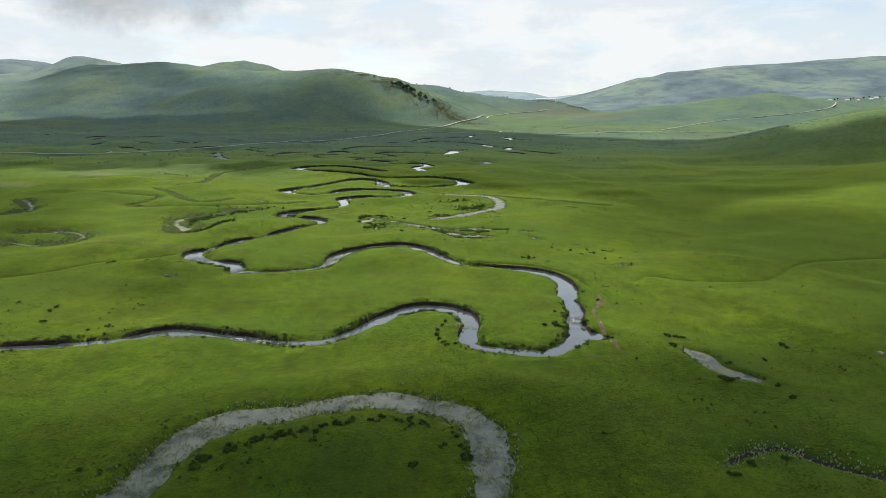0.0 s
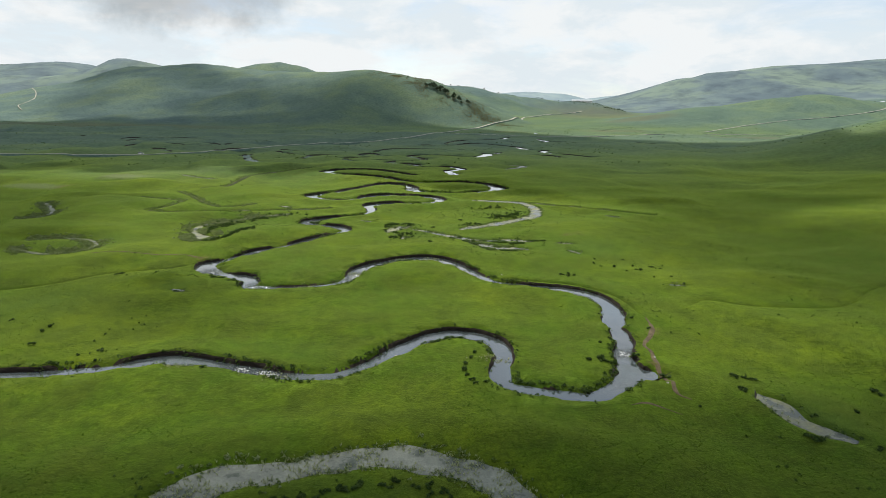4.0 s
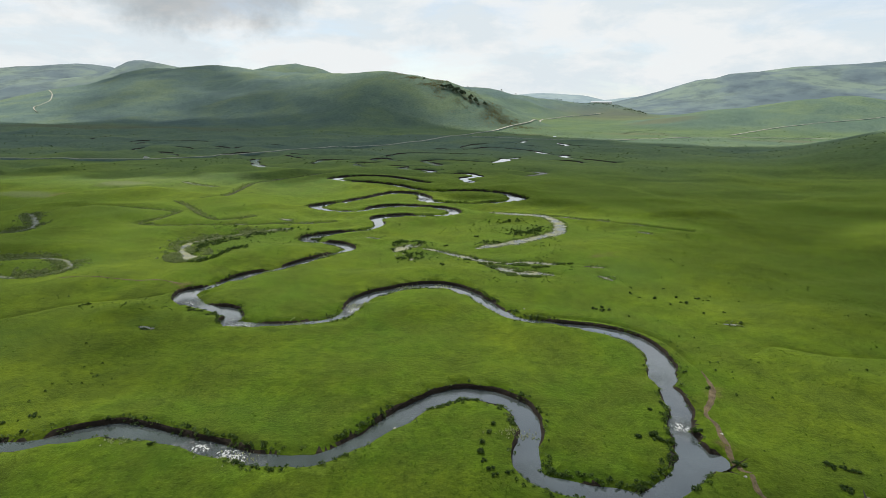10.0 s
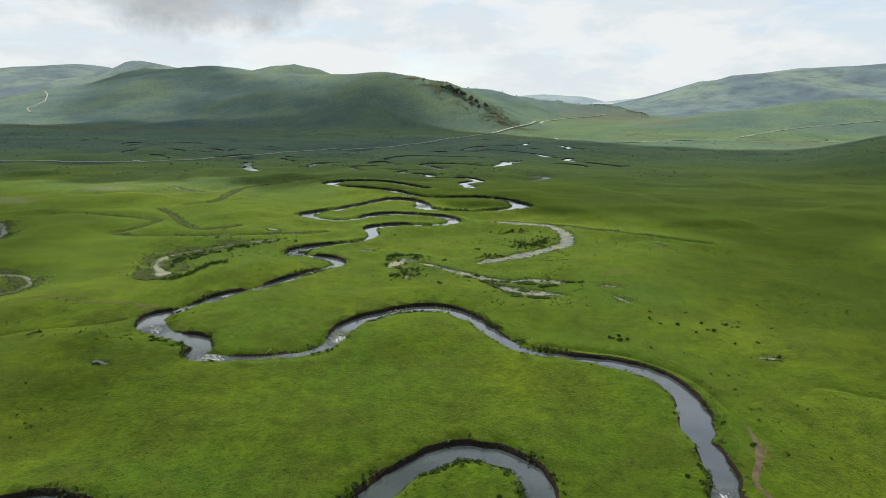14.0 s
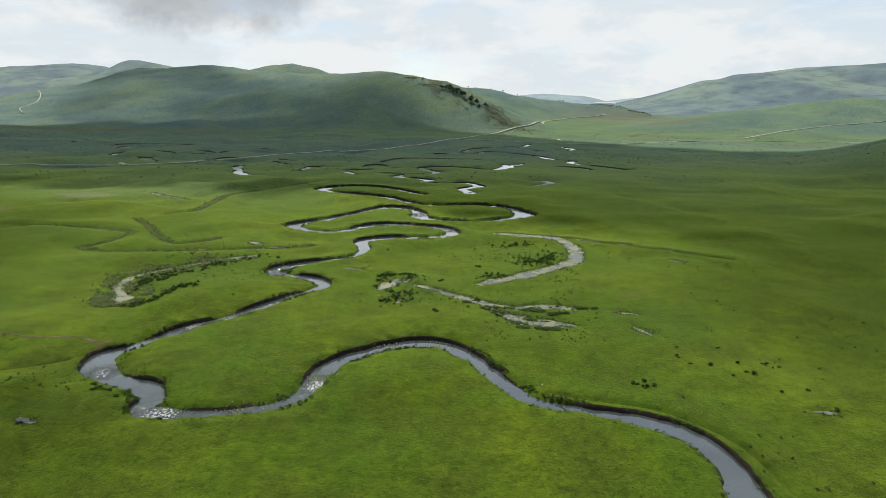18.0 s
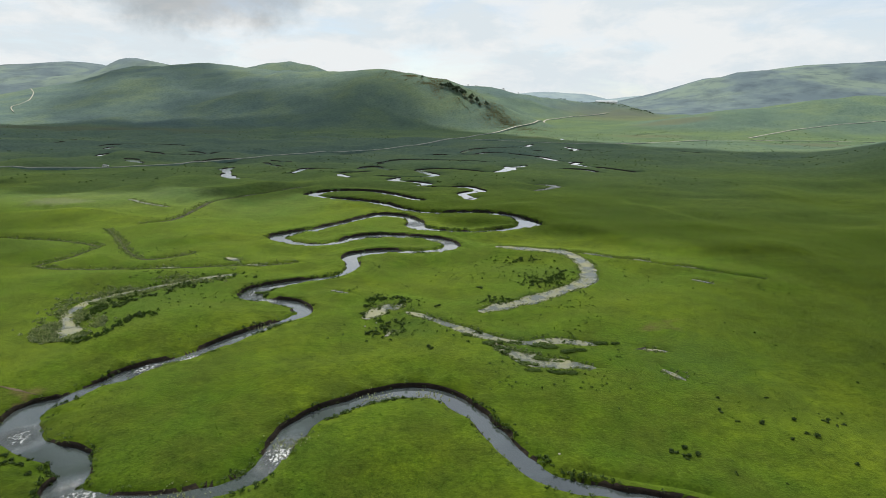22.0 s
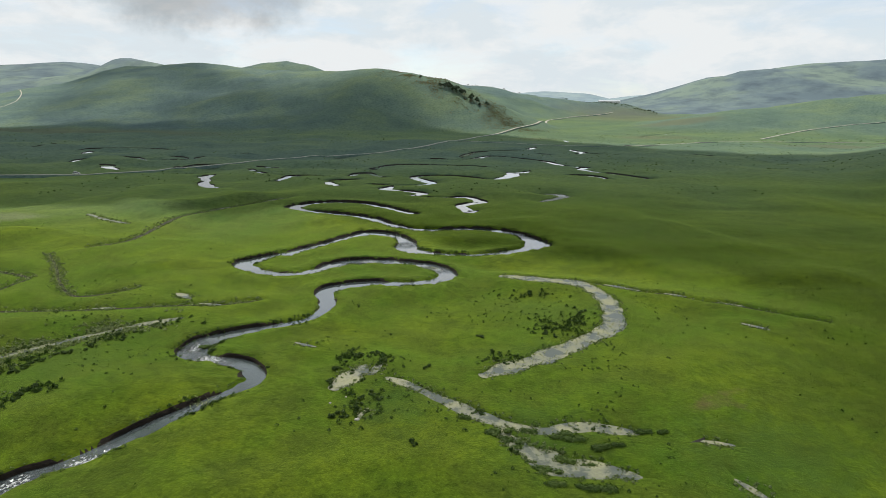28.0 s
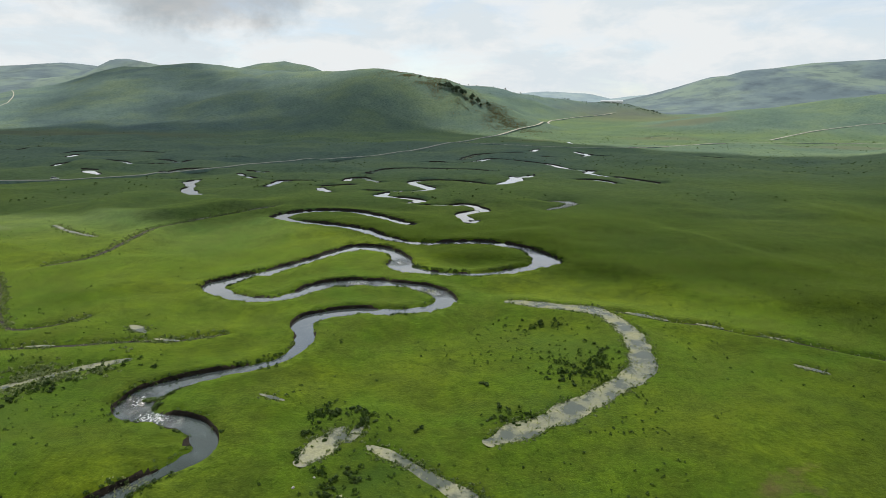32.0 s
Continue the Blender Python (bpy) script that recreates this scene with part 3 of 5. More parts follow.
def wave(x, y, size, seed):
    """Smooth value noise, -1 to 1, by table and bicubic-like easing."""
    table = wave_table(seed)
    u, v = np.asarray(x) / size + 1000.37, np.asarray(y) / size + 1000.71
    i, j = np.floor(u).astype(int), np.floor(v).astype(int)
    fu, fv = u - i, v - j
    fu, fv = fu * fu * (3 - 2 * fu), fv * fv * (3 - 2 * fv)
    t = lambda a, b: table[a % 64, b % 64]
    return (t(i, j) * (1 - fu) + t(i + 1, j) * fu) * (1 - fv) + (t(i, j + 1) * (1 - fu) + t(i + 1, j + 1) * fu) * fv


class Channel:
    """One watercourse: samples of its centre line with half widths and bank shapes."""

    def __init__(self, points, half, step, depth, moving, seed):
        c = spline([(*p[:2], p[2] if len(p) > 2 else 1.0) for p in points], step)
        c, swell = c[:, :2], c[:, 2]
        t = np.gradient(c, axis=0)
        t /= np.hypot(*t.T)[:, None]
        self.step, self.dry = step, False
        self.c, self.n = c, np.stack([-t[:, 1], t[:, 0]], 1)
        turn = np.cross(t[:-1], t[1:])
        turn = np.r_[turn, turn[-1:]] / step
        k = max(1, int(6 / step))
        turn = np.convolve(np.pad(turn, k, mode="edge"), np.ones(2 * k + 1) / (2 * k + 1), "valid")
        s = np.arange(len(c)) * step
        self.half = half * swell * (1 + 0.16 * wave(s, s * 0, 7, seed) + 0.12 * wave(s, s * 0, 2.3, seed + 1) + (1.2 * np.abs(turn)).clip(0, 0.2))
        tight = np.convolve(np.pad(np.abs(np.r_[np.cross(t[:-1], t[1:]), 0]) / step, 2, mode="edge"), np.ones(5) / 5, "valid") * 1.15
        self.half = np.minimum(self.half, 0.72 / np.maximum(tight, 1e-3))
        if not moving:
            self.half *= np.minimum(1, 0.25 + np.minimum(s, s[::-1]) / (3 * half + 1))
        self.depth, self.moving, self.turn = depth, moving, turn
        if moving:   # steep cut banks outside the bends, gentle grassy ones inside
            self.left = np.interp(turn, [-0.06, 0.0, 0.05, 0.12], [0.35, 0.6, 3.0, 6.0])
            self.right = np.interp(-turn, [-0.06, 0.0, 0.05, 0.12], [0.35, 0.6, 3.0, 6.0])
            # slumped here, undercut there
            self.left = self.left * (1 + 0.55 * wave(s, s * 0 + 11, 2.6, seed + 8))
            self.right = self.right * (1 + 0.55 * wave(s, s * 0 + 13, 2.6, seed + 9))
        else:
            self.left = self.right = np.full(len(c), 2.2)
        rag = 1.0 if moving else 1.9
        most = np.maximum(0.8 / np.maximum(tight, 1e-3) - (0.4 if moving else 0.0), 0.3 * half)
        self.half_left = np.minimum(self.half * (1 + 0.18 * rag * wave(s, s * 0 + 9, 3.1, seed + 2) + 0.12 * rag * wave(s, s * 0 + 3, 1.7, seed + 6)), most)
        self.half_right = np.minimum(self.half * (1 + 0.18 * rag * wave(s, s * 0 + 5, 3.1, seed + 3) + 0.12 * rag * wave(s, s * 0 + 7, 1.7, seed + 7)), most)

    def brink(self, side, k):
        """The edge of the sward, or a step back from the water where the bank is gentle."""
        w = self.half_left[k] + min(0.9, self.left[k]) if side > 0 else self.half_right[k] + min(0.9, self.right[k])
        return self.c[k] + side * w * self.n[k]

    def offset(self, side, more):
        """A line beside the centre line: side +1 left, -1 right; more 0 at the water's edge, 1 at the bank's top."""
        w = (self.half_left + more * self.left) if side > 0 else (self.half_right + more * self.right)
        return self.c + side * w[:, None] * self.n


CHANNELS = []
CHANNELS.append(Channel(LOWER + BEND[1:] + MIDDLE[1:] + [(p[0], p[1], float(np.interp(p[1], [245, 285, 310, 400], [0.95, 1.05, 1.4, 1.75])) * (p[2] if len(p) > 2 else 1.0)) for p in UPPER[1:] + FAR_REACH[1:]], 1.6, 0.9, BANK_HIGH, True, 10))
# the pool where cattle come down to the water
CHANNELS.append(Channel([(39, 120.4), (41.5, 121.1), (43.5, 121.1), (45, 120.6)], 2.4, 0.5, BANK_HIGH - 0.006, True, 60))
round_end = np.sqrt(np.clip(1 - np.linspace(-0.6, 0.99, len(CHANNELS[-1].c)).clip(0, 1) ** 2, 0.01, 1))
CHANNELS[-1].half_left, CHANNELS[-1].half_right = CHANNELS[-1].half_left * round_end, CHANNELS[-1].half_right * round_end
for i, bit in enumerate([*MARSH_WEST, *MARSH_MID, *MARSH_INNER, *MARSH_EAST, *MARSH_FAR]):
    CHANNELS.append(Channel([(x, y, max(w, 0.9)) for x, y, w in bit], 1.9, 2.0, 0.5, True, 100 + 5 * i))
for i, (line_, half_, depth_) in enumerate(STILL):
    CHANNELS.append(Channel(line_, half_, 1.2, depth_, False, 300 + 5 * i))

dry_from = len(CHANNELS)
for i, line_ in enumerate(DRY):
    CHANNELS.append(Channel(line_, 0.3 if i < 2 else 0.2, 1.5, 0.10 if i < 2 else 0.2, False, 500 + 5 * i))
    CHANNELS[-1].dry = True
    CHANNELS[-1].left, CHANNELS[-1].right = CHANNELS[-1].left * (1.3 if i < 2 else 0.5), CHANNELS[-1].right * 1.3

samples = [(ch, k) for ch in CHANNELS for k in range(len(ch.c))]
tree_of_samples = kdtree.KDTree(len(samples))
for n, (ch, k) in enumerate(samples):
    tree_of_samples.insert((ch.c[k][0], ch.c[k][1], 0), n)
tree_of_samples.balance()


def carve(x, y, plain):
    """The ground's height with the nearest channel cut in, how far the place lies beyond that channel's edge, and whether its water runs."""
    base = BANK_HIGH + 0.009 * max(0.0, min(1500.0, y - 650))
    found = [(n, far) for _, n, far in tree_of_samples.find_n((x, y, 0), 3) if far < 18]
    low = None
    gap, runs, brink = 99.0, False, 9.0
    for n, far in found:
        ch, k = samples[n]
        side = (x - ch.c[k][0]) * ch.n[k][0] + (y - ch.c[k][1]) * ch.n[k][1]
        w, bank = (ch.half_left[k], ch.left[k]) if side > 0 else (ch.half_right[k], ch.right[k])
        if far * far - side * side < 0.6 * ch.step * ch.step:
            far = abs(side)
        out = far - w
        if low is None:   # the sward runs level to the brink
            plain = base + (plain - base) * min(1.0, max(0.0, (out - 2) / 11))
            low = plain
        floor = plain - ch.depth - 0.18
        if out <= 0:
            z = floor - 0.5 * min(1, -out / 0.6) * (1 if ch.moving else 0.5)
        elif out < bank:
            u = out / bank
            z = floor + (plain - floor) * (u if bank < 1 else u ** 0.6)
        else:
            z = plain
        low = min(low, z)
        if out < gap:
            gap, runs, brink = out, (None if ch.dry else ch.moving), bank
    return (plain if low is None else low), gap, runs, brink


def plain_height(x, y):
    x, y = np.asarray(x, float), np.asarray(y, float)
    h = hills(x, y)
    west = 1 + 0.9 * np.clip((-35 - x) / 40, 0, 1) * np.clip((y - 120) / 60, 0, 1)   # hummocky ground west of the river
    z = BANK_HIGH + valley(x, y) + h + 1.1 * wave(x, y, 75, 9) + west * 0.8 * wave(x, y, 28, 1) + 0.2 * wave(x, y, 9, 2)
    # old terrace edges in the sward
    flat = np.clip(1 - h / 25, 0, 1)
    z += flat * west * (0.75 * np.tanh(11 * wave(x + 0.4 * y, y, 64, 15)) + 0.42 * np.tanh(8 * wave(x - 0.3 * y, y, 37, 16)))
    # hill slopes: ravines that run down, bulges and small folds
    up = np.clip(h / 70, 0, 1)
    near = np.clip((2100 - y) / 500, 0, 1)
    warp = 40 * wave(x, y, 130, 17)
    z -= up * near * 9 * (1 - np.abs(wave(x + 0.2 * y + warp, 0.28 * y, 78, 18))) ** 4 * np.clip((125 - h) / 40, 0.1, 1)
    z -= up * (1 - near) * 20 * (1 - np.abs(wave(x + 0.25 * y + 2 * warp, 0.4 * y, 210, 19))) ** 3 * np.clip((230 - h) / 60, 0.15, 1)
    z += up * (2.5 * wave(x, y, 150, 3) + 2.4 * wave(x, y, 62, 4) + 1.3 * wave(x, y, 26, 6)) * (0.35 + 0.65 * np.clip((105 - h) / 40, 0, 1))
    return z


def water_level(x, y, drop):
    return float(BANK_HIGH + valley(x, y)) - drop


# ---- the ground: one sheet, finer near the water, that reaches the horizon ----
def scatter(x0, x1, y0, y1, step, keep, rng):
    gx, gy = np.meshgrid(np.arange(x0, x1, step), np.arange(y0, y1, step))
    p = np.stack([gx.ravel(), gy.ravel()], 1) + rng.uniform(-0.36, 0.36, (gx.size, 2)) * step
    return p[keep(p[:, 0], p[:, 1])]


def make_ground():
    rng = np.random.RandomState(5)
    near = lambda x, y: (np.abs(x) < 70 + 0.62 * (y - 40)) & (y < 480)
    mid = lambda x, y: (np.abs(x) < 140 + 0.72 * y) & ~near(x, y) & (y < 1000)
    far = lambda x, y: (np.abs(x) < 240 + 0.80 * y) & ~near(x, y) & ~mid(x, y)
    rest = lambda x, y: ~near(x, y) & ~mid(x, y) & ~((np.abs(x) < 240 + 0.80 * y) & (y < 2100) & (y > 20)) & (np.hypot(x, y) < 4850)
    pts = [scatter(-420, 420, 40, 480, 3.4, near, rng), scatter(-900, 900, -20, 1000, 9, mid, rng),
           scatter(-1950, 1950, 20, 2100, 20, far, rng), scatter(-4850, 4850, -4850, 4850, 75, rest, rng)]
    ring = np.linspace(0, 2 * np.pi, 90, endpoint=False)
    pts.append(np.stack([4890 * np.cos(ring), 4890 * np.sin(ring)], 1))
    # fewer loose points right at the banks, where the lines of the banks take over
    loose = np.vstack(pts)
    keep = np.array([carve(x, y, 0.0)[1] > 0.5 for x, y in loose])
    verts, edges = list(map(tuple, loose[keep])), []
    for ch in CHANNELS:
        lines = [ch.c] + [ch.offset(side, more) for side in (1, -1) for more in ((0, 0.4, 1) if ch.moving and ch is CHANNELS[0] else (0, 1) if ch.moving else (0, 0.5, 1))]
        for ln in lines:
            base = len(verts)
            verts += [tuple(v) for v in ln]
            edges += [(base + k, base + k + 1) for k in range(len(ln) - 1)]
    out = delaunay_2d_cdt([Vector(v) for v in verts], edges, [], 0, 0.02)
    xy, faces = np.array([tuple(v) for v in out[0]]), out[2]
    plain = plain_height(xy[:, 0], xy[:, 1])
    z, wet, soil = np.empty(len(xy)), np.zeros(len(xy)), np.zeros(len(xy))
    for k, ((x, y), p) in enumerate(zip(xy, plain)):
        z[k] = carve(x, y, p)[0]
    for cx, cy, r in ((53.3, 146, 1.8), (52.4, 142, 1.6), (46.6, 125.5, 1.2), (46.2, 121, 1.2), (48.5, 113.5, 1.2), (57.8, 240, 3.0), (54.0, 237, 1.6), (61.5, 242.5, 1.8), (60, 250, 1.5), (-68, 203.5, 2.6), (-67.5, 199, 1.6), (-206, 376, 9)):
        soil = np.maximum(soil, np.clip(1.35 - np.hypot(xy[:, 0] - cx, xy[:, 1] - cy) / r, 0, 1))
    for cx, cy, r in ((-8, 76, 22), (-1, 238, 16), (24, 228, 18), (34, 290, 22), (-70, 255, 26), (60, 222, 26), (-110, 222, 26), (-64, 176, 9), (-140, 305, 30), (66, 104, 12), (56, 74, 14), (30, 262, 14), (-95, 160, 22)):
        wet = np.maximum(wet, np.clip(1.15 - np.hypot(xy[:, 0] - cx, xy[:, 1] - cy) / r, 0, 1) * 0.75)
    # grey-brown heath on the far valley floor and in worn patches of the meadow
    heath = np.zeros(len(xy))
    for cx, cy, rx, ry in ((540, 1660, 300, 300), (420, 1230, 90, 60), (300, 1000, 70, 40), (120, 950, 50, 40), (480, 880, 110, 25), (-225, 372, 26, 12), (-190, 410, 20, 12), (-500, 1010, 260, 60)):
        heath = np.maximum(heath, np.clip(1.3 - np.hypot((xy[:, 0] - cx) / rx, (xy[:, 1] - cy) / ry), 0, 1))
    mesh = bpy.data.meshes.new("ground")
    mesh.from_pydata(np.column_stack([xy, z]).tolist(), [], faces)
    rise = hills(xy[:, 0], xy[:, 1])
    # painted haze grows with distance and height; it also cools the cloud-shaded marsh
    haze = np.clip((rise - 1) / 20, 0, 1) * (xy[:, 1] > 800) + 0.85 * np.clip((xy[:, 1] - 370 + 40 * wave(xy[:, 0], xy[:, 1], 60, 8)) / 330, 0, 1) * np.clip((360 - xy[:, 0]) / 260, 0.85, 1)
    # less of the haze tint on the near hill's eastern end, which is greener
    haze = np.clip(haze, 0, 1) * np.where((xy[:, 1] > 900) & (xy[:, 1] < 1700), np.interp(xy[:, 0], [-350, -80], [1.0, 0.8]), 1.0)
    for name, values in (("wet", wet), ("soil", soil), ("heath", heath), ("haze", haze)):
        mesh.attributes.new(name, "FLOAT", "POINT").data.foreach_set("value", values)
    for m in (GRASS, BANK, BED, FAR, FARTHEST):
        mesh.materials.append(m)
    mesh.update()
    count = len(mesh.polygons)
    normal, centre = np.empty(count * 3), np.empty(count * 3)
    mesh.polygons.foreach_get("normal", normal)
    mesh.polygons.foreach_get("center", centre)
    normal, centre = normal.reshape(-1, 3), centre.reshape(-1, 3)
    if normal[:, 2].mean() < 0:
        mesh.flip_normals()
        normal = -normal
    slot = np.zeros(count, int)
    # far and farthest hills take the colours with haze painted in
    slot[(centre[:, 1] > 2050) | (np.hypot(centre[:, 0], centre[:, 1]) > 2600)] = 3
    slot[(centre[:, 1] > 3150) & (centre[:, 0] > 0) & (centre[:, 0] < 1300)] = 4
    ragged = wave(centre[:, 0], centre[:, 1], 2.6, 77) + 0.6 * wave(centre[:, 0], centre[:, 1], 9, 78)
    for k in np.nonzero((centre[:, 1] < 900) & (centre[:, 1] > 30) & (np.abs(centre[:, 0]) < 560))[0]:
        _, gap, runs, brink = carve(centre[k][0], centre[k][1], 0.0)
        rough = ragged[k]
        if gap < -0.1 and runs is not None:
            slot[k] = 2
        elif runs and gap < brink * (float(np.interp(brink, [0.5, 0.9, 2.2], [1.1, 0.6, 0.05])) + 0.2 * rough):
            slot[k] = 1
    mesh.polygons.foreach_set("material_index", slot)
    mesh.polygons.foreach_set("use_smooth", np.ones(count, bool))
    return tagged(new("ground", mesh), "rolling green meadow cut by a meandering stream", "ground", kind="structure")


ground = make_ground()
ground_tree = BVHTree.FromPolygons([tuple(v.co) for v in ground.data.vertices], [tuple(p.vertices) for p in ground.data.polygons])


def on_ground(x, y):
    hit = ground_tree.ray_cast(Vector((x, y, 2000)), Vector((0, 0, -1)))
    return hit[0].z if hit[0] else 0.0


def ribbon(name, mat, rows):
    """A strip of quads through rows of points (left to right)."""
    mesh = bpy.data.meshes.new(name)
    n = len(rows[0])
    verts = [v for row in rows for v in row]
    faces = [(a * n + b, a * n + b + 1, (a + 1) * n + b + 1, (a + 1) * n + b) for a in range(len(rows) - 1) for b in range(n - 1)]
    mesh.from_pydata(verts, [], faces)
    mesh.materials.append(mat)
    mesh.update()
    if len(faces) and sum(p.normal.z for p in mesh.polygons) < 0:
        mesh.flip_normals()
    return new(name, mesh)


def make_water(ch, mat, name, label):
    a, b = ch.offset(1, 0), ch.offset(-1, 0)
    wide = 0.35 if ch.moving else min(1.0, 0.6 * float(ch.half.max()))
    rows = []
    for k in range(len(ch.c)):
        z = water_level(*ch.c[k], ch.depth)
        l, r = a[k] + ch.n[k] * min(wide, ch.left[k]), b[k] - ch.n[k] * min(wide, ch.right[k])
        rows.append([(*(l + (r - l) * u), z) for u in (0, 0.5, 1)])
    if not ch.moving:   # the water fills the hollow at both ends
        for end, nxt in ((0, 1), (-1, -2)):
            way, row = (ch.c[end] - ch.c[nxt]) / ch.step * (ch.half[end] + 0.6), rows[end]
            caps = [[(row[1][0] + way[0] * u + (x - row[1][0]) * w, row[1][1] + way[1] * u + (y - row[1][1]) * w, z) for x, y, z in row] for u, w in ((0.5, 0.98), (0.95, 0.8), (1.3, 0.35))]
            rows = caps[::-1] + rows if end == 0 else rows + caps
    return tagged(ribbon(name, mat, rows), label, "water", kind="structure")


# where the stream runs over shallow stones and carries painted glints: place and reach
RIFFLES = [(-27.7, 121.2, 6), (-33, 123.8, 4), (-42, 257.5, 7), (-46.5, 264, 5), (-18.5, 186, 6), (-43, 174.3, 7), (-45.4, 219, 8), (-53, 215, 5), (-17.5, 337.5, 8), (5.5, 329, 6), (-61, 190, 5), (42, 131, 4), (40.5, 384, 8), (-7, 362, 6)]


def join_channels(chs, mat, name, label):
    """All still or running water of one kind as one surface."""
    obs = [make_water(ch, mat, name, label) for ch in chs]
    bm = bmesh.new()
    for ob in obs:
        bm.from_mesh(ob.data)
    mesh = bpy.data.meshes.new(name)
    bm.to_mesh(mesh)
    bm.free()
    mesh.materials.append(mat)
    co = np.empty(len(mesh.vertices) * 3)
    mesh.vertices.foreach_get("co", co)
    co = co.reshape(-1, 3)
    riffle = np.zeros(len(co))
    for cx, cy, r in RIFFLES:
        riffle = np.maximum(riffle, np.clip(1.3 - np.hypot(co[:, 0] - cx, co[:, 1] - cy) / r, 0, 1))
    mesh.attributes.new("riffle", "FLOAT", "POINT").data.foreach_set("value", riffle)
    for ob in obs:
        bpy.data.objects.remove(ob)
    return tagged(new(name, mesh), label, "water", kind="structure")


join_channels([c for c in CHANNELS[2:] if c.moving], CALM, "backwater", "bright still backwaters of the upper meanders")
join_channels(CHANNELS[:2], WATER, "river_water", "grey rippled stream winding through the meadow")
still = [c for c in CHANNELS[:dry_from] if not c.moving]
join_channels([still[0], *still[11:14]], OXBOW, "oxbow_water", "blue-grey still water of reedy oxbows")
join_channels([*still[1:6], *still[14:]], POND, "pond_water", "shallow pond water with pale floating weed")


# ---- dirt road along the foot of the hills ----
def make_road(name, points, half, label, lift=0.25):
    c = spline(points, 9.0)
    t = np.gradient(c, axis=0)
    t /= np.hypot(*t.T)[:, None]
    n = np.stack([-t[:, 1], t[:, 0]], 1)
    rows = []
    # graded: dips filled, bumps eased
    high = np.array([max(on_ground(*(p + m * half * u)) for u in (-1, 0, 1)) for p, m in zip(c, n)]) + lift
    wide = np.pad(high, 5, mode="edge")
    grade = np.maximum(np.array([wide[k:k + 11].mean() for k in range(len(high))]) + 0.15, high - 0.1)
    for p, m, z in zip(c, n, grade):
        rows.append([(*(p + m * half * u), z - (1.6 + lift if abs(u) > 1 else 0.12 * u * u)) for u in (1.7, 1, 0.5, 0, -0.5, -1, -1.7)])
    road = ribbon(name, GRAVEL, rows)
    road.data.materials.append(GRASS)
    # the verges carry the same painted haze as the sward round them
    road.data.attributes.new("haze", "FLOAT", "POINT").data.foreach_set("value", np.full(len(road.data.vertices), 0.9))
    for k, face in enumerate(road.data.polygons):
        face.material_index = 1 if k % 6 in (0, 5) else 0
    return tagged(road, label, "road", kind="structure")


make_road("road", ROAD, 1.9, "pale gravel road on a low embankment", 0.6)
make_road("road_2", [(25, 905), (60, 884), (110, 840), (169, 818), (235, 834), (285, 867), (326, 902), (380, 910), (440, 935), (500, 945), (560, 932), (640, 935), (760, 945), (900, 950)], 1.1, "pale gravel track across the valley floor")
make_road("road_3", [(428, 964), (490, 1030), (556, 1082), (625, 1098), (736, 1103), (809, 1130), (875, 1180), (966, 1300), (1020, 1380), (1040, 1430), (1035, 1480), (1055, 1540), (1100, 1620)], 1.4, "pale gravel road climbing to the village")
make_road("road_4", [(-925, 1515), (-895, 1475), (-850, 1410), (-798, 1318), (-788, 1275), (-786, 1245), (-752, 1200)], 0.8, "pale dirt track winding up the hill's western foot")


def make_track(points, half, label, seed):
    """Bare earth trodden by cattle, lying on the sward with a wandering width."""
    c = spline(points, 0.8)
    t = np.gradient(c, axis=0)
    t /= np.hypot(*t.T)[:, None]
    n = np.stack([-t[:, 1], t[:, 0]], 1)
    run = np.arange(len(c)) * 0.8
    wide = half * (1 + 0.55 * wave(run, run * 0, 4.0, seed) + 0.35 * wave(run, run * 0 + 3, 1.3, seed + 1)) * np.minimum(1, 0.15 + np.minimum(run, run[::-1]) / 4)
    side = 0.5 * half * wave(run, run * 0 + 7, 3.0, seed + 2)
    rows = []
    for p, m, w, o in zip(c, n, wide, side):
        rows.append([(*(p + m * (o + w * u)), on_ground(*(p + m * (o + w * u))) + (0.05 if abs(u) < 1 else 0.0)) for u in (1, 0.5, 0, -0.5, -1)])
    return tagged(ribbon("cattle_track", EARTH, rows), label, "track", kind="structure")


make_track([(47.5, 111.5), (45.8, 113.4), (46.5, 117.5), (45.9, 122.5), (46.6, 127), (47.2, 131), (47.1, 134), (49.5, 138), (51.6, 142), (53, 147), (53.3, 151)], 0.42, "reddish bare earth trodden along the river bank", 611)
make_track([(36, 108.6), (39, 109.6), (42, 108), (44, 106.8)], 0.3, "reddish bare earth trodden in the meadow", 621)
make_track([(-104, 203.2), (-96, 203.6), (-88, 203.4), (-81, 204), (-73.5, 204), (-66.5, 202.6)], 0.3, "pale bare cattle track leading to the river", 631)


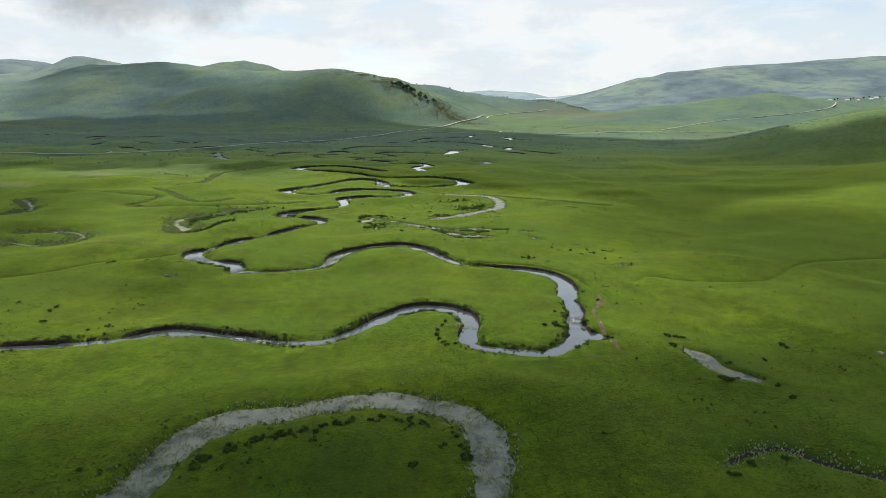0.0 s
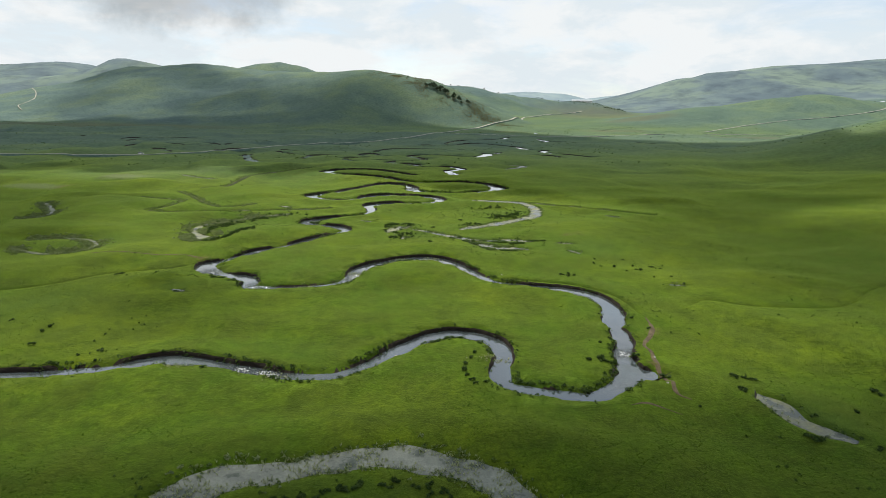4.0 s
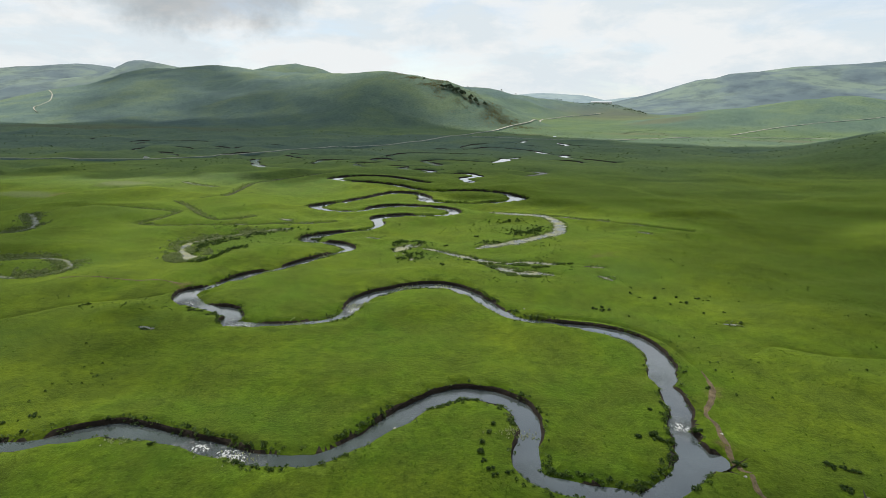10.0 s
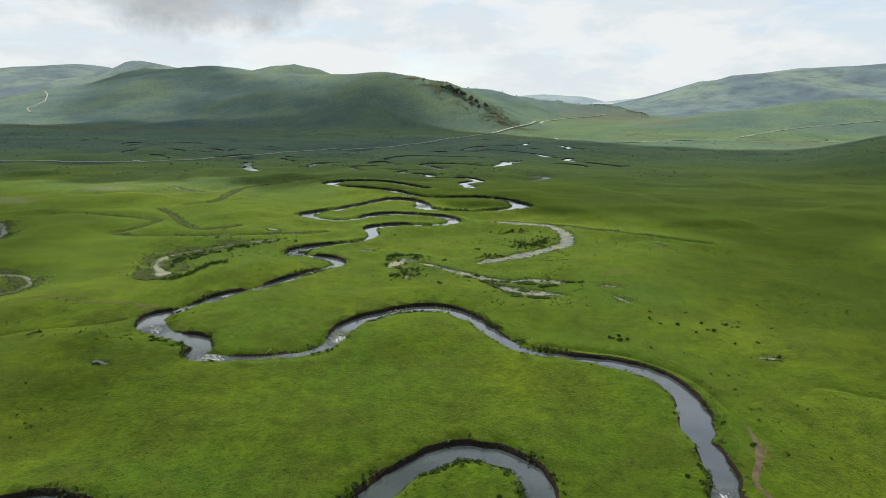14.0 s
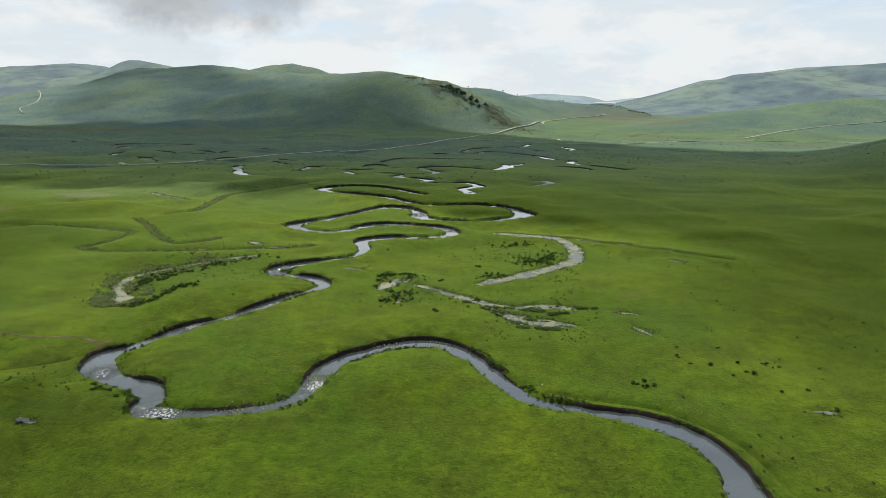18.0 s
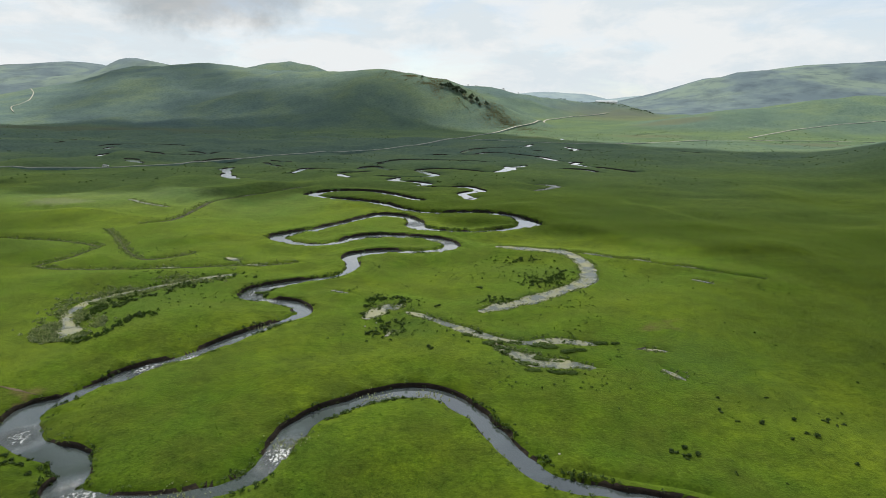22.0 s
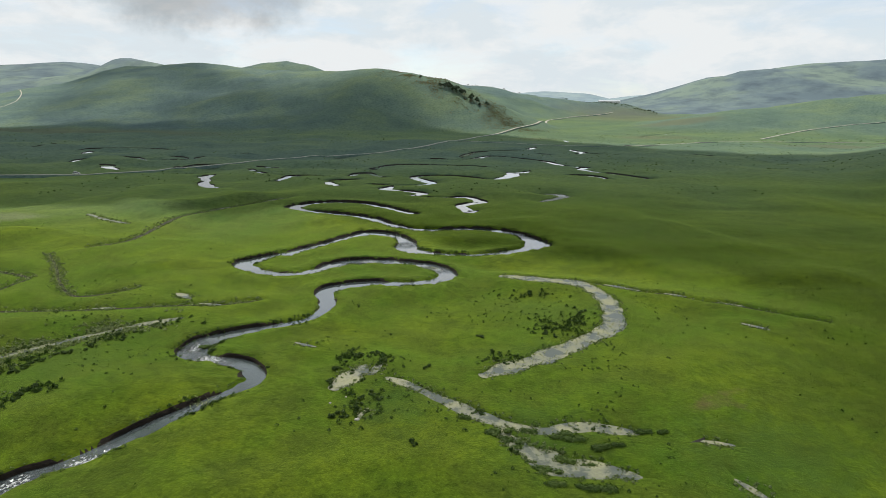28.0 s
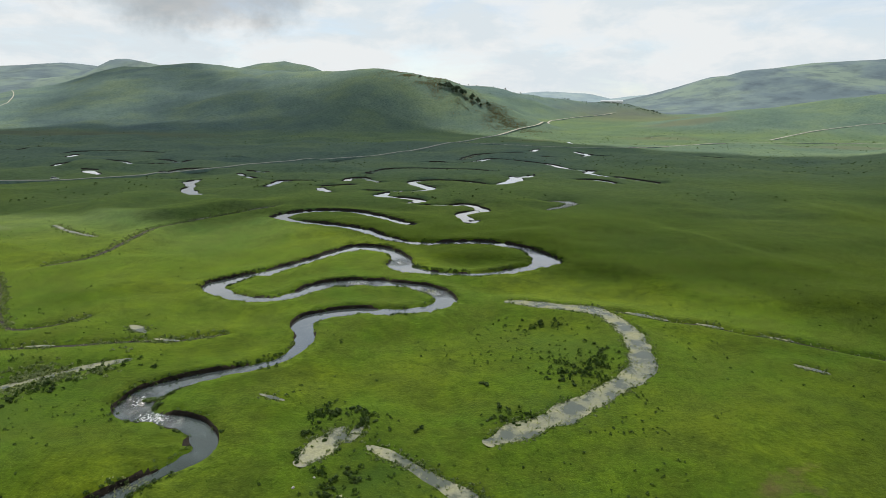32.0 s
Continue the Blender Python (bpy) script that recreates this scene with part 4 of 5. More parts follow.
# ---- clouds out of view, placed so that their shade falls on parts of the valley ----
def cloud_material():
    m = bpy.data.materials.new("cloud_vapour")
    m.use_nodes = True
    m.node_tree.nodes.clear()
    add, join = nodes_of(m.node_tree)
    out, clear, soft, thru = add("ShaderNodeOutputMaterial"), add("ShaderNodeBsdfTransparent"), add("ShaderNodeBsdfDiffuse"), add("ShaderNodeBsdfTranslucent")
    for n in (soft, thru):
        n.inputs["Color"].default_value = (0.93, 0.94, 0.95, 1)
    body, mixed = add("ShaderNodeMixShader"), add("ShaderNodeMixShader")
    body.inputs[0].default_value = 0.09
    join(soft.outputs[0], body.inputs[1])
    join(thru.outputs[0], body.inputs[2])
    at = add("ShaderNodeAttribute")
    at.attribute_name = "vapour"
    rag = add("ShaderNodeMath"); rag.operation = "MULTIPLY_ADD"; rag.inputs[1].default_value = 0.9
    join(noise_at(add, join, 0.005, 5.0, 0.55), rag.inputs[0])
    join(at.outputs["Fac"], rag.inputs[2])
    ease = add("ShaderNodeMapRange")
    ease.interpolation_type = "SMOOTHSTEP"
    ease.inputs["From Min"].default_value, ease.inputs["From Max"].default_value = 0.55, 1.25
    join(rag.outputs[0], ease.inputs["Value"])
    join(ease.outputs[0], mixed.inputs[0])
    join(clear.outputs[0], mixed.inputs[1])
    join(body.outputs[0], mixed.inputs[2])
    join(mixed.outputs[0], out.inputs[0])
    return m


CLOUD = cloud_material()
CLOUD_BASE = 800.0


def make_cloud(footprint, label, seed, soft=90.0, thick=1.0):
    """A billowy cloud whose shade falls on the footprint, given on the ground."""
    shift = SUN_DIR.xy * (CLOUD_BASE / SUN_DIR.z)
    line = spline([*footprint, footprint[0]], 25.0)[:, :2] + np.array(shift)
    low, high = line.min(0), line.max(0)
    rng = np.random.RandomState(seed)
    gx, gy = np.meshgrid(np.arange(low[0], high[0], 32), np.arange(low[1], high[1], 32))
    p = np.stack([gx.ravel(), gy.ravel()], 1) + rng.uniform(-9, 9, (gx.size, 2))
    a, b = line[:-1], line[1:]
    crossing = ((a[None, :, 1] > p[:, None, 1]) != (b[None, :, 1] > p[:, None, 1])) & (
        p[:, None, 0] < (b - a)[None, :, 0] * (p[:, None, 1] - a[None, :, 1]) / ((b - a)[None, :, 1] + 1e-9) + a[None, :, 0])
    p = p[crossing.sum(1) % 2 == 1]
    far = np.hypot(*(p[:, None] - line[None]).transpose(2, 0, 1)).min(1)
    p, far = p[far > 12], far[far > 12]
    n = len(line) - 1
    verts = np.vstack([line[:n], p])
    out = delaunay_2d_cdt([Vector(v) for v in verts], [(k, (k + 1) % n) for k in range(n)], [], 1, 0.5)
    xy, faces = np.array([tuple(v) for v in out[0]]), out[2]
    d = np.array([np.clip(np.hypot(*(line - q).T).min() / soft, 0, 1) for q in xy])
    base = CLOUD_BASE + 12 * wave(xy[:, 0], xy[:, 1], 70, seed)
    top = base + 2 + d ** 0.5 * (70 + 45 * wave(xy[:, 0], xy[:, 1], 120, seed + 1) + 22 * wave(xy[:, 0], xy[:, 1], 45, seed + 2))
    m = len(xy)
    mesh = bpy.data.meshes.new("cloud")
    mesh.from_pydata(np.vstack([np.column_stack([xy, base]), np.column_stack([xy, top])]).tolist(), [], [tuple(reversed(f)) for f in faces] + [tuple(v + m for v in f) for f in faces])
    mesh.attributes.new("vapour", "FLOAT", "POINT").data.foreach_set("value", thick * np.r_[d, d])
    mesh.materials.append(CLOUD)
    mesh.polygons.foreach_set("use_smooth", np.ones(len(mesh.polygons), bool))
    return tagged(new("cloud", mesh), label, "cloud", kind="structure")


make_cloud([(-900, 505), (-500, 470), (-300, 468), (-200, 468), (-115, 452), (-75, 446), (-44, 422), (-9, 380), (20, 350), (48, 360), (70, 355), (87, 334), (101, 298), (122, 268), (152, 280), (188, 304), (222, 322), (262, 300), (320, 316), (410, 375),
            (490, 450), (440, 515), (385, 535), (405, 580), (450, 640), (440, 715), (350, 748), (285, 775), (232, 825), (180, 870), (115, 1010), (20, 1090), (-200, 1140), (-480, 1120), (-640, 1090), (-760, 1080), (-950, 1050)],
           "broad flat-bottomed grey cumulus drifting over the valley", 21, 42.0, 1.6)
make_cloud([(-300, 122), (-90, 117), (-50, 117), (-25, 123), (0, 129), (30, 131), (48, 135), (70, 141), (110, 147), (330, 152), (420, -250), (0, -420), (-420, -260)], "broad grey cumulus drifting over the near meadow", 33, 52.0, 1.05)
# two thin unseen clouds, added to dim the ground west of the river
make_cloud([(-125, 205), (-84, 214), (-50, 204), (-26, 180), (-24, 152), (-50, 140), (-90, 146), (-135, 168)], "small thin unseen cloud added to shade the river's western loop", 34, 26.0, 0.55)
make_cloud([(-420, 480), (-440, 240), (-220, 205), (-110, 190), (-84, 225), (-104, 290), (-124, 380), (-200, 440)], "thin unseen cloud added to dim the western meadow", 71, 60.0, 0.54)
make_cloud([(-960, 1850), (-900, 1500), (-760, 1200), (-640, 980), (-480, 920), (-250, 890), (-40, 920), (85, 1035), (100, 1175), (25, 1275), (-105, 1350), (-230, 1380), (-330, 1440), (-430, 1620), (-480, 1900)], "soft grey cloud drifting over the long hill", 45, 120.0, 0.42)
# two more unseen clouds, added to dim the knoll and the eastern meadow
make_cloud([(700, 1330), (760, 1250), (860, 1220), (960, 1260), (940, 1360), (800, 1400)], "small unseen cloud added to shade the knoll", 47, 60.0, 0.5)
make_cloud([(40, 280), (46, 220), (54, 160), (62, 124), (120, 112), (230, 130), (260, 210), (210, 300), (110, 310)], "thin unseen cloud added to dim the eastern meadow", 58, 60.0, 0.54)


# ---- plants ----
def leaf_material(name, dark, mid, light, rough=0.7):
    """Leaves that reflect and let light through."""
    m, add, join, bsdf = material(name)
    geo, info = add("ShaderNodeNewGeometry"), add("ShaderNodeObjectInfo")
    col = ramp_of(add, join, geo.outputs["Random Per Island"], [(0.0, dark), (0.55, mid), (1.0, light)])
    tone = ramp_of(add, join, info.outputs["Random"], [(0.0, (0.75, 0.8, 0.75)), (1.0, (1.2, 1.15, 1.1))])
    col = mix_of(add, join, 1.0, col, tone, "MULTIPLY")
    join(col, bsdf.inputs["Base Color"])
    bsdf.inputs["Roughness"].default_value = rough
    bsdf.inputs["Specular IOR Level"].default_value = 0.2
    thru, both = add("ShaderNodeBsdfTranslucent"), add("ShaderNodeMixShader")
    both.inputs[0].default_value = 0.45
    join(mix_of(add, join, 1.0, col, (1.25, 1.3, 0.8), "MULTIPLY"), thru.inputs["Color"])
    join(bsdf.outputs[0], both.inputs[1])
    join(thru.outputs[0], both.inputs[2])
    out = next(n for n in m.node_tree.nodes if n.type == "OUTPUT_MATERIAL")
    join(both.outputs[0], out.inputs[0])
    return m


BUSH = leaf_material("bush_leaves", (0.022, 0.044, 0.010), (0.044, 0.080, 0.018), (0.090, 0.140, 0.034))
SEDGE = leaf_material("sedge_blades", (0.035, 0.062, 0.018), (0.060, 0.100, 0.028), (0.110, 0.150, 0.055))
BED_SEDGE = leaf_material("bed_sedge_blades", (0.095, 0.135, 0.055), (0.170, 0.210, 0.105), (0.270, 0.300, 0.180))
MOUND = leaf_material("mound_sedge_blades", (0.040, 0.075, 0.014), (0.065, 0.112, 0.022), (0.115, 0.165, 0.045))
TUFT = leaf_material("tussock_blades", (0.046, 0.096, 0.008), (0.070, 0.130, 0.010), (0.110, 0.170, 0.022))
REED = leaf_material("pale_reeds", (0.18, 0.21, 0.13), (0.28, 0.31, 0.21), (0.40, 0.43, 0.31))
SCRUB = leaf_material("hill_scrub", (0.075, 0.078, 0.045), (0.150, 0.108, 0.065), (0.095, 0.125, 0.060))
TREE_LEAF = leaf_material("tree_leaves", (0.024, 0.044, 0.030), (0.040, 0.064, 0.040), (0.064, 0.096, 0.052))
BARK = soil_material("bark", (0.05, 0.038, 0.028), (0.11, 0.085, 0.06), 0.9, 4.0)
STONE = soil_material("pale_stone", (0.34, 0.33, 0.30), (0.52, 0.50, 0.46), 0.9, 3.0)


def mesh_of(name, verts, faces, mats, smooth=False):
    mesh = bpy.data.meshes.new(name)
    mesh.from_pydata([tuple(v) for v in verts], [], faces)
    for m in mats:
        mesh.materials.append(m)
    if smooth:
        mesh.polygons.foreach_set("use_smooth", np.ones(len(mesh.polygons), bool))
    mesh.update()
    return mesh


def leaf_cloud(lobes, count, size, rng):
    """Many small leaf sprays spread through rounded lobes: x, y, z, radius, height."""
    verts, faces = [], []
    share = np.array([l[3] ** 2 for l in lobes])
    for n in rng.choice(len(lobes), count, p=share / share.sum()):
        x, y, z, r, h = lobes[n]
        d = rng.normal(size=3)
        d /= np.linalg.norm(d)
        d[2] = abs(d[2]) if rng.rand() < 0.75 else d[2]
        at = np.array((x, y, z)) + d * (r, r, h) * rng.uniform(0.6, 1.08)
        u = np.cross(d, rng.normal(size=3))
        u /= np.linalg.norm(u) + 1e-9
        w = np.cross(d, u) * 0.8 + d * rng.uniform(-0.5, 0.9)
        s = size * rng.uniform(0.6, 1.4)
        k = len(verts)
        verts += [at - u * s, at - w * s * 0.5, at + u * s, at + w * s]
        faces.append((k, k + 1, k + 2, k + 3))
    return verts, faces


def core_lobe(lobe, rng):
    """A rough dark heart of a lobe, so that daylight does not show straight through."""
    x, y, z, r, h = lobe
    verts, faces = [], []
    rings, around = 4, 7
    for a in range(rings):
        e = -0.5 + 1.95 * a / (rings - 1)
        for b in range(around):
            q = 2 * math.pi * (b + 0.5 * (a % 2)) / around
            g = 0.72 * rng.uniform(0.75, 1.15)
            verts.append((x + r * g * math.cos(e) * math.cos(q), y + r * g * math.cos(e) * math.sin(q), z + h * g * math.sin(e)))
    for a in range(rings - 1):
        for b in range(around):
            faces.append((a * around + b, a * around + (b + 1) % around, (a + 1) * around + (b + 1) % around, (a + 1) * around + b))
    faces.append(tuple((rings - 1) * around + b for b in range(around)))
    return verts, faces


def plant_mesh(name, lobes, count, size, mat, rng):
    verts, faces = leaf_cloud(lobes, count, size, rng)
    for lobe in lobes:
        v, f = core_lobe(lobe, rng)
        k = len(verts)
        verts += v
        faces += [tuple(i + k for i in q) for q in f]
    return mesh_of(name, verts, faces, [mat])


def stem_mesh(name, count, high, spread, rng):
    verts, faces = [], []
    for _ in range(count):
        q = rng.uniform(0, 2 * math.pi)
        x, y = 0.06 * math.cos(q), 0.06 * math.sin(q)
        tx, ty = spread * math.cos(q), spread * math.sin(q)
        k = len(verts)
        for z, px, py, r in ((-0.1, x, y, 0.03), (high, tx, ty, 0.012)):
            verts += [(px + r * math.cos(a), py + r * math.sin(a), z) for a in (0, 2.1, 4.2)]
        faces += [(k + i, k + (i + 1) % 3, k + 3 + (i + 1) % 3, k + 3 + i) for i in range(3)]
    return mesh_of(name, verts, faces, [BARK])


rng = np.random.RandomState(77)
bush_kinds = []
for kind in range(5):
    lobes = [(rng.normal(0, 0.32), rng.normal(0, 0.30), rng.uniform(0.22, 0.5), rng.uniform(0.28, 0.5), rng.uniform(0.28, 0.52)) for _ in range(3 + kind % 3)]
    bush_kinds.append((plant_mesh("bush", lobes, 130, 0.10, BUSH, rng), stem_mesh("stems", 6, 0.35, 0.22, rng)))

bush_count = 0


def put_bush(x, y, size, label="dark green willow bush in the meadow grass", group="meadow bushes"):
    global bush_count
    _, gap, runs, _ = carve(x, y, 1.0)
    if runs and gap < 0.1:
        return
    leaves, stems = bush_kinds[int(rng.randint(5))]
    ob = new("bush", leaves)
    tagged(ob, label, "bush", group)
    part = new("stems", stems)
    part.parent = ob
    ob.matrix_world = pose(x, y, on_ground(x, y) - 0.05, 0, 0, rng.uniform(0, 360)) @ Matrix.Diagonal((size * rng.uniform(0.85, 1.3), size * rng.uniform(0.85, 1.15), size * rng.uniform(0.75, 1.05), 1))
    bush_count += 1


MIDDLE_CLUMP = [(-11.4, 259.9), (-12.4, 261.5), (-10.3, 258.2), (-12.5, 251.1), (-13.4, 245.2), (-5.1, 255.1), (-5.4, 256.8), (-5.3, 241), (-7.1, 237.9), (-7.5, 235.1), (-6, 235.8), (-10.9, 233.7), (-13.6, 252), (-7, 260.4)]
OXBOW_CLUMP = [(31.9, 272.9), (30.4, 274.8), (33.1, 270.8), (32, 277.1), (42.7, 285.6), (42, 287.9), (18.5, 256.7), (20.1, 259.7), (22.1, 258.7), (30.8, 304.4), (33.6, 307), (36.5, 275.5), (39.2, 279.5), (41.2, 283)]
LEFT_CLUMP = [(-78.6, 243.5), (-77.4, 246.5), (-76.1, 249.4), (-74.5, 252.5), (-71.5, 256.5), (-68.5, 261), (-67.4, 240.8), (-67, 236), (-68, 231.8), (-69.4, 228.4), (-72.3, 225.6), (-65, 267.5), (-60.5, 273.5)]
LONE = [(4.7, 255.3), (3.9, 253.7), (16.3, 272.1), (18.2, 261.9), (13.8, 235.2), (3.3, 223.2), (2.7, 224.8), (32.7, 230.8), (34.4, 231.4), (18.4, 223.3), (58.9, 120.3), (61, 120.1), (61.6, 118.5), (57.6, 114.6), (73.5, 107.1),
        (82.5, 113.9), (82.4, 115.4), (64.4, 104.4), (59.9, 97.6), (60.9, 97.3), (67.4, 97.8), (68.1, 94.8), (67.6, 90), (55.2, 75.9), (51, 75.3), (45.6, 69.8), (49.7, 71.5), (55, 72.6), (46.1, 69.3)]
TONGUE = [(11.4, 130.1), (10.6, 127.5), (9.3, 124.6), (8.9, 121.9), (9.2, 119.6), (10, 117.6), (10.5, 116.1), (12.3, 116.9), (36.2, 127.4), (36.6, 126.1), (33.7, 127), (43.6, 128.7), (-58.8, 183.4), (-56.9, 182.2), (-57.6, 181.2), (-54.9, 181.1), (-53.1, 179.8), (-47.4, 179.4), (46.4, 120.9)]
FIELD = [(65.2, 206.1), (65.8, 198.1), (61.8, 191.4), (65.1, 193), (66.2, 192), (71.5, 198.2), (74.2, 197.6), (72.9, 185), (67.3, 184.1), (41.2, 187.3), (43.1, 186.1), (44.8, 187), (55.8, 204.7), (55.6, 196.8), (59.4, 196.3), (43.5, 188.4),
         (36.2, 126.3), (35.7, 127.2), (43.1, 129), (51.5, 143.8), (38.2, 135.4), (47.9, 109.3), (-61.4, 126.4), (-63.1, 131.2), (-79.5, 140.2), (-77.3, 133.4), (-90.6, 147.6), (-84.7, 185.1), (-65.8, 128.7), (-79.7, 143.1), (1.8, 73.8),
         (2.6, 73.8), (6.9, 78.8), (-42.9, 76.8), (31, 79.3), (-12, 80.7), (-63.6, 169.9), (-84.6, 185.8), (36.5, 126.6), (36, 127.4), (37.2, 125.8), (57.3, 113.8), (59.1, 119.5), (61, 119.1), (40.9, 187.1), (42.5, 185.8), (44.7, 186.3), (72.6, 199.3), (54.1, 200.2), (73.2, 177.4)]
for centre in MIDDLE_CLUMP:
    for _ in range(3):
        put_bush(centre[0] + rng.normal(0, 0.9), centre[1] + rng.normal(0, 1.3), rng.uniform(0.6, 1.2), "dark green willow bush beside a marshy hollow", "bushes of the marshy hollow")
thicket = []
for x, y, wide, deep, count in ((36, 276, 4.5, 2.6, 40), (33, 279, 3.5, 5.0, 36), (41.5, 285, 1.5, 4.0, 24), (20, 258, 4.0, 2.2, 22), (31, 304, 6.0, 2.0, 26), (-80.2, 246, 1.0, 6.0, 46), (-77, 257, 1.6, 5.0, 36), (-69, 268, 3.6, 3.0, 34), (-60, 277, 4.5, 1.6, 30),
                                (-66, 239, 2.6, 1.8, 34), (-68.7, 233, 1.4, 3.0, 24), (-72, 227, 2.6, 1.0, 18), (-12, 259, 1.5, 2.6, 24), (-8.6, 240, 0.9, 4.0, 16), (-4.6, 238, 0.8, 4.0, 10), (-4.6, 256.5, 0.9, 1.6, 10)):
    for _ in range(count):
        thicket.append((x + rng.normal(0, wide), y + rng.normal(0, deep), rng.uniform(0.35, 0.75)))
for centre in OXBOW_CLUMP:
    for _ in range(3):
        put_bush(centre[0] + rng.normal(0, 1.5), centre[1] + rng.normal(0, 1.9), rng.uniform(0.5, 1.0), "dark green bush inside the bend of an oxbow", "bushes in the oxbow bend")
for centre in LEFT_CLUMP:
    for _ in range(4):
        put_bush(centre[0] + rng.normal(0, 1.0), centre[1] + rng.normal(0, 1.4), rng.uniform(0.6, 1.15), "dark green bush beside a reedy oxbow", "bushes by the reedy oxbow")
for x, y in LONE + TONGUE:
    put_bush(x, y, rng.uniform(0.7, 1.15))
for x, y in FIELD:
    put_bush(x, y, rng.uniform(0.55, 0.95))

river = CHANNELS[0]


def along(ch, lo, hi):
    return [k for k in range(len(ch.c)) if lo <= ch.c[k][1] <= hi]


# bushes on the river's banks
near_k = [k for k in range(len(river.c)) if river.c[k][1] < 262 and abs(river.c[k][0]) < 95]
for k in rng.choice(near_k, 46, replace=False):
    side = 1 if rng.rand() < 0.5 else -1
    p = river.brink(side, k) + side * river.n[k] * rng.uniform(0.0, 0.9)
    put_bush(p[0], p[1], rng.uniform(0.35, 0.75), "small dark green bush at the edge of the river bank", "bushes on the river bank")
# and inside the near oxbow
inner_row = spline([(-28, 76), (-25.9, 78.7), (-23.1, 80.8), (-18.5, 82.9), (-13.8, 84.1), (-9.1, 85.4), (-2.8, 86.8), (2.5, 85.3), (6.6, 83.6), (9.2, 81.3), (9.4, 75)], 0.5)
for k in range(len(inner_row)):
    dense = 0.9 if inner_row[k][0] < -8 else 0.45
    if rng.rand() < dense:
        put_bush(inner_row[k][0] + rng.normal(0, 0.45), inner_row[k][1] + rng.normal(0, 0.5), rng.uniform(0.5, 1.0), "low dark green bush along a reedy oxbow", "bushes along the near oxbow")


def scatter_stuff(name, places, shape, mat, label, category, seed):
    """Thousands of alike small clumps as one mesh. places: x, y, z, size; shape: triangles of one clump."""
    r = np.random.RandomState(seed)
    places = np.asarray(places, float)
    n, tri = len(places), np.asarray(shape, float)          # tri: (t, 3, 3)
    turn = r.uniform(0, 2 * np.pi, n)
    c, s = np.cos(turn), np.sin(turn)
    flat = tri.reshape(-1, 3)
    jig = r.uniform(0.75, 1.25, (n, len(flat), 3))
    q = flat[None] * jig * places[:, 3][:, None, None]
    v = np.empty_like(q)
    v[..., 0] = q[..., 0] * c[:, None] - q[..., 1] * s[:, None] + places[:, 0][:, None]
    v[..., 1] = q[..., 0] * s[:, None] + q[..., 1] * c[:, None] + places[:, 1][:, None]
    v[..., 2] = q[..., 2] + places[:, 2][:, None]
    v = v.reshape(-1, 3)
    mesh = bpy.data.meshes.new(name)
    mesh.vertices.add(len(v))
    mesh.vertices.foreach_set("co", v.ravel())
    mesh.loops.add(len(v))
    mesh.loops.foreach_set("vertex_index", np.arange(len(v)))
    mesh.polygons.add(len(v) // 3)
    mesh.polygons.foreach_set("loop_start", np.arange(0, len(v), 3))
    mesh.materials.append(mat)
    mesh.update(calc_edges=True)
    return tagged(new(name, mesh), label, category, kind="stuff")


def fan(blades, high, lean, wide, seed):
    """A tussock: pointed blades leaning outward from one foot."""
    r = np.random.RandomState(seed)
    out = []
    for b in range(blades):
        q = 2 * math.pi * b / blades + r.uniform(-0.3, 0.3)
        c, s = math.cos(q), math.sin(q)
        h, l = high * r.uniform(0.7, 1.2), lean * r.uniform(0.6, 1.2)
        out.append([(-s * wide, c * wide, -0.02), (s * wide, -c * wide, -0.02), (c * l, s * l, h)])
    return out


def blob(leaves, wide, high, size, seed):
    """A low rounded shrub: small leaf sprays lying all over a dome."""
    r = np.random.RandomState(seed)
    out = []
    for n in range(leaves):
        z = (n + 0.5) / leaves
        q = 2.4 * n + r.uniform(-0.4, 0.4)
        w = math.sqrt(max(0.02, 1 - z * z)) * (1.08 * r.uniform(0.05, 1.0) ** 0.5)
        at = np.array((wide * w * math.cos(q), wide * w * math.sin(q), high * (z * 0.85 + 0.08)))
        u, v = r.normal(size=3), r.normal(size=3)
        u, v = u / np.linalg.norm(u) * size, v / np.linalg.norm(v) * size
        out.append([tuple(at - u * 0.8 - v * 0.4), tuple(at + u * 0.8 - v * 0.4), tuple(at + v)])
    return out


def meadow_places(count, seed, patchy, size):
    r = np.random.RandomState(seed)
    out = []
    while len(out) < count:
        # denser towards the strip that is passed over
        y = 62 + 330 * r.rand(4000) ** 1.35
        x = r.uniform(-1, 1, 4000) * (62 + 0.62 * (y - 50))
        keep = patchy(x, y) > r.uniform(-0.35, 1.0, 4000)
        for a, b in zip(x[keep], y[keep]):
            z = on_ground(a, b)
            if carve(a, b, 1.0)[1] > 0.6:
                out.append((a, b, z, size * r.uniform(0.55, 1.5)))
    return out[:count]


scatter_stuff("meadow_tussocks", meadow_places(30000, 3, lambda x, y: 0.75 * wave(x, y, 17, 41) + 0.55 * wave(x, y, 5, 42), 0.18), blob(7, 0.8, 0.26, 0.40, 2), TUFT,
              "dark and light grass tussocks dotting the grazed meadow", "grass", 4)

# rushes and sedge along the water's edge
edge_places = []
r2 = np.random.RandomState(9)
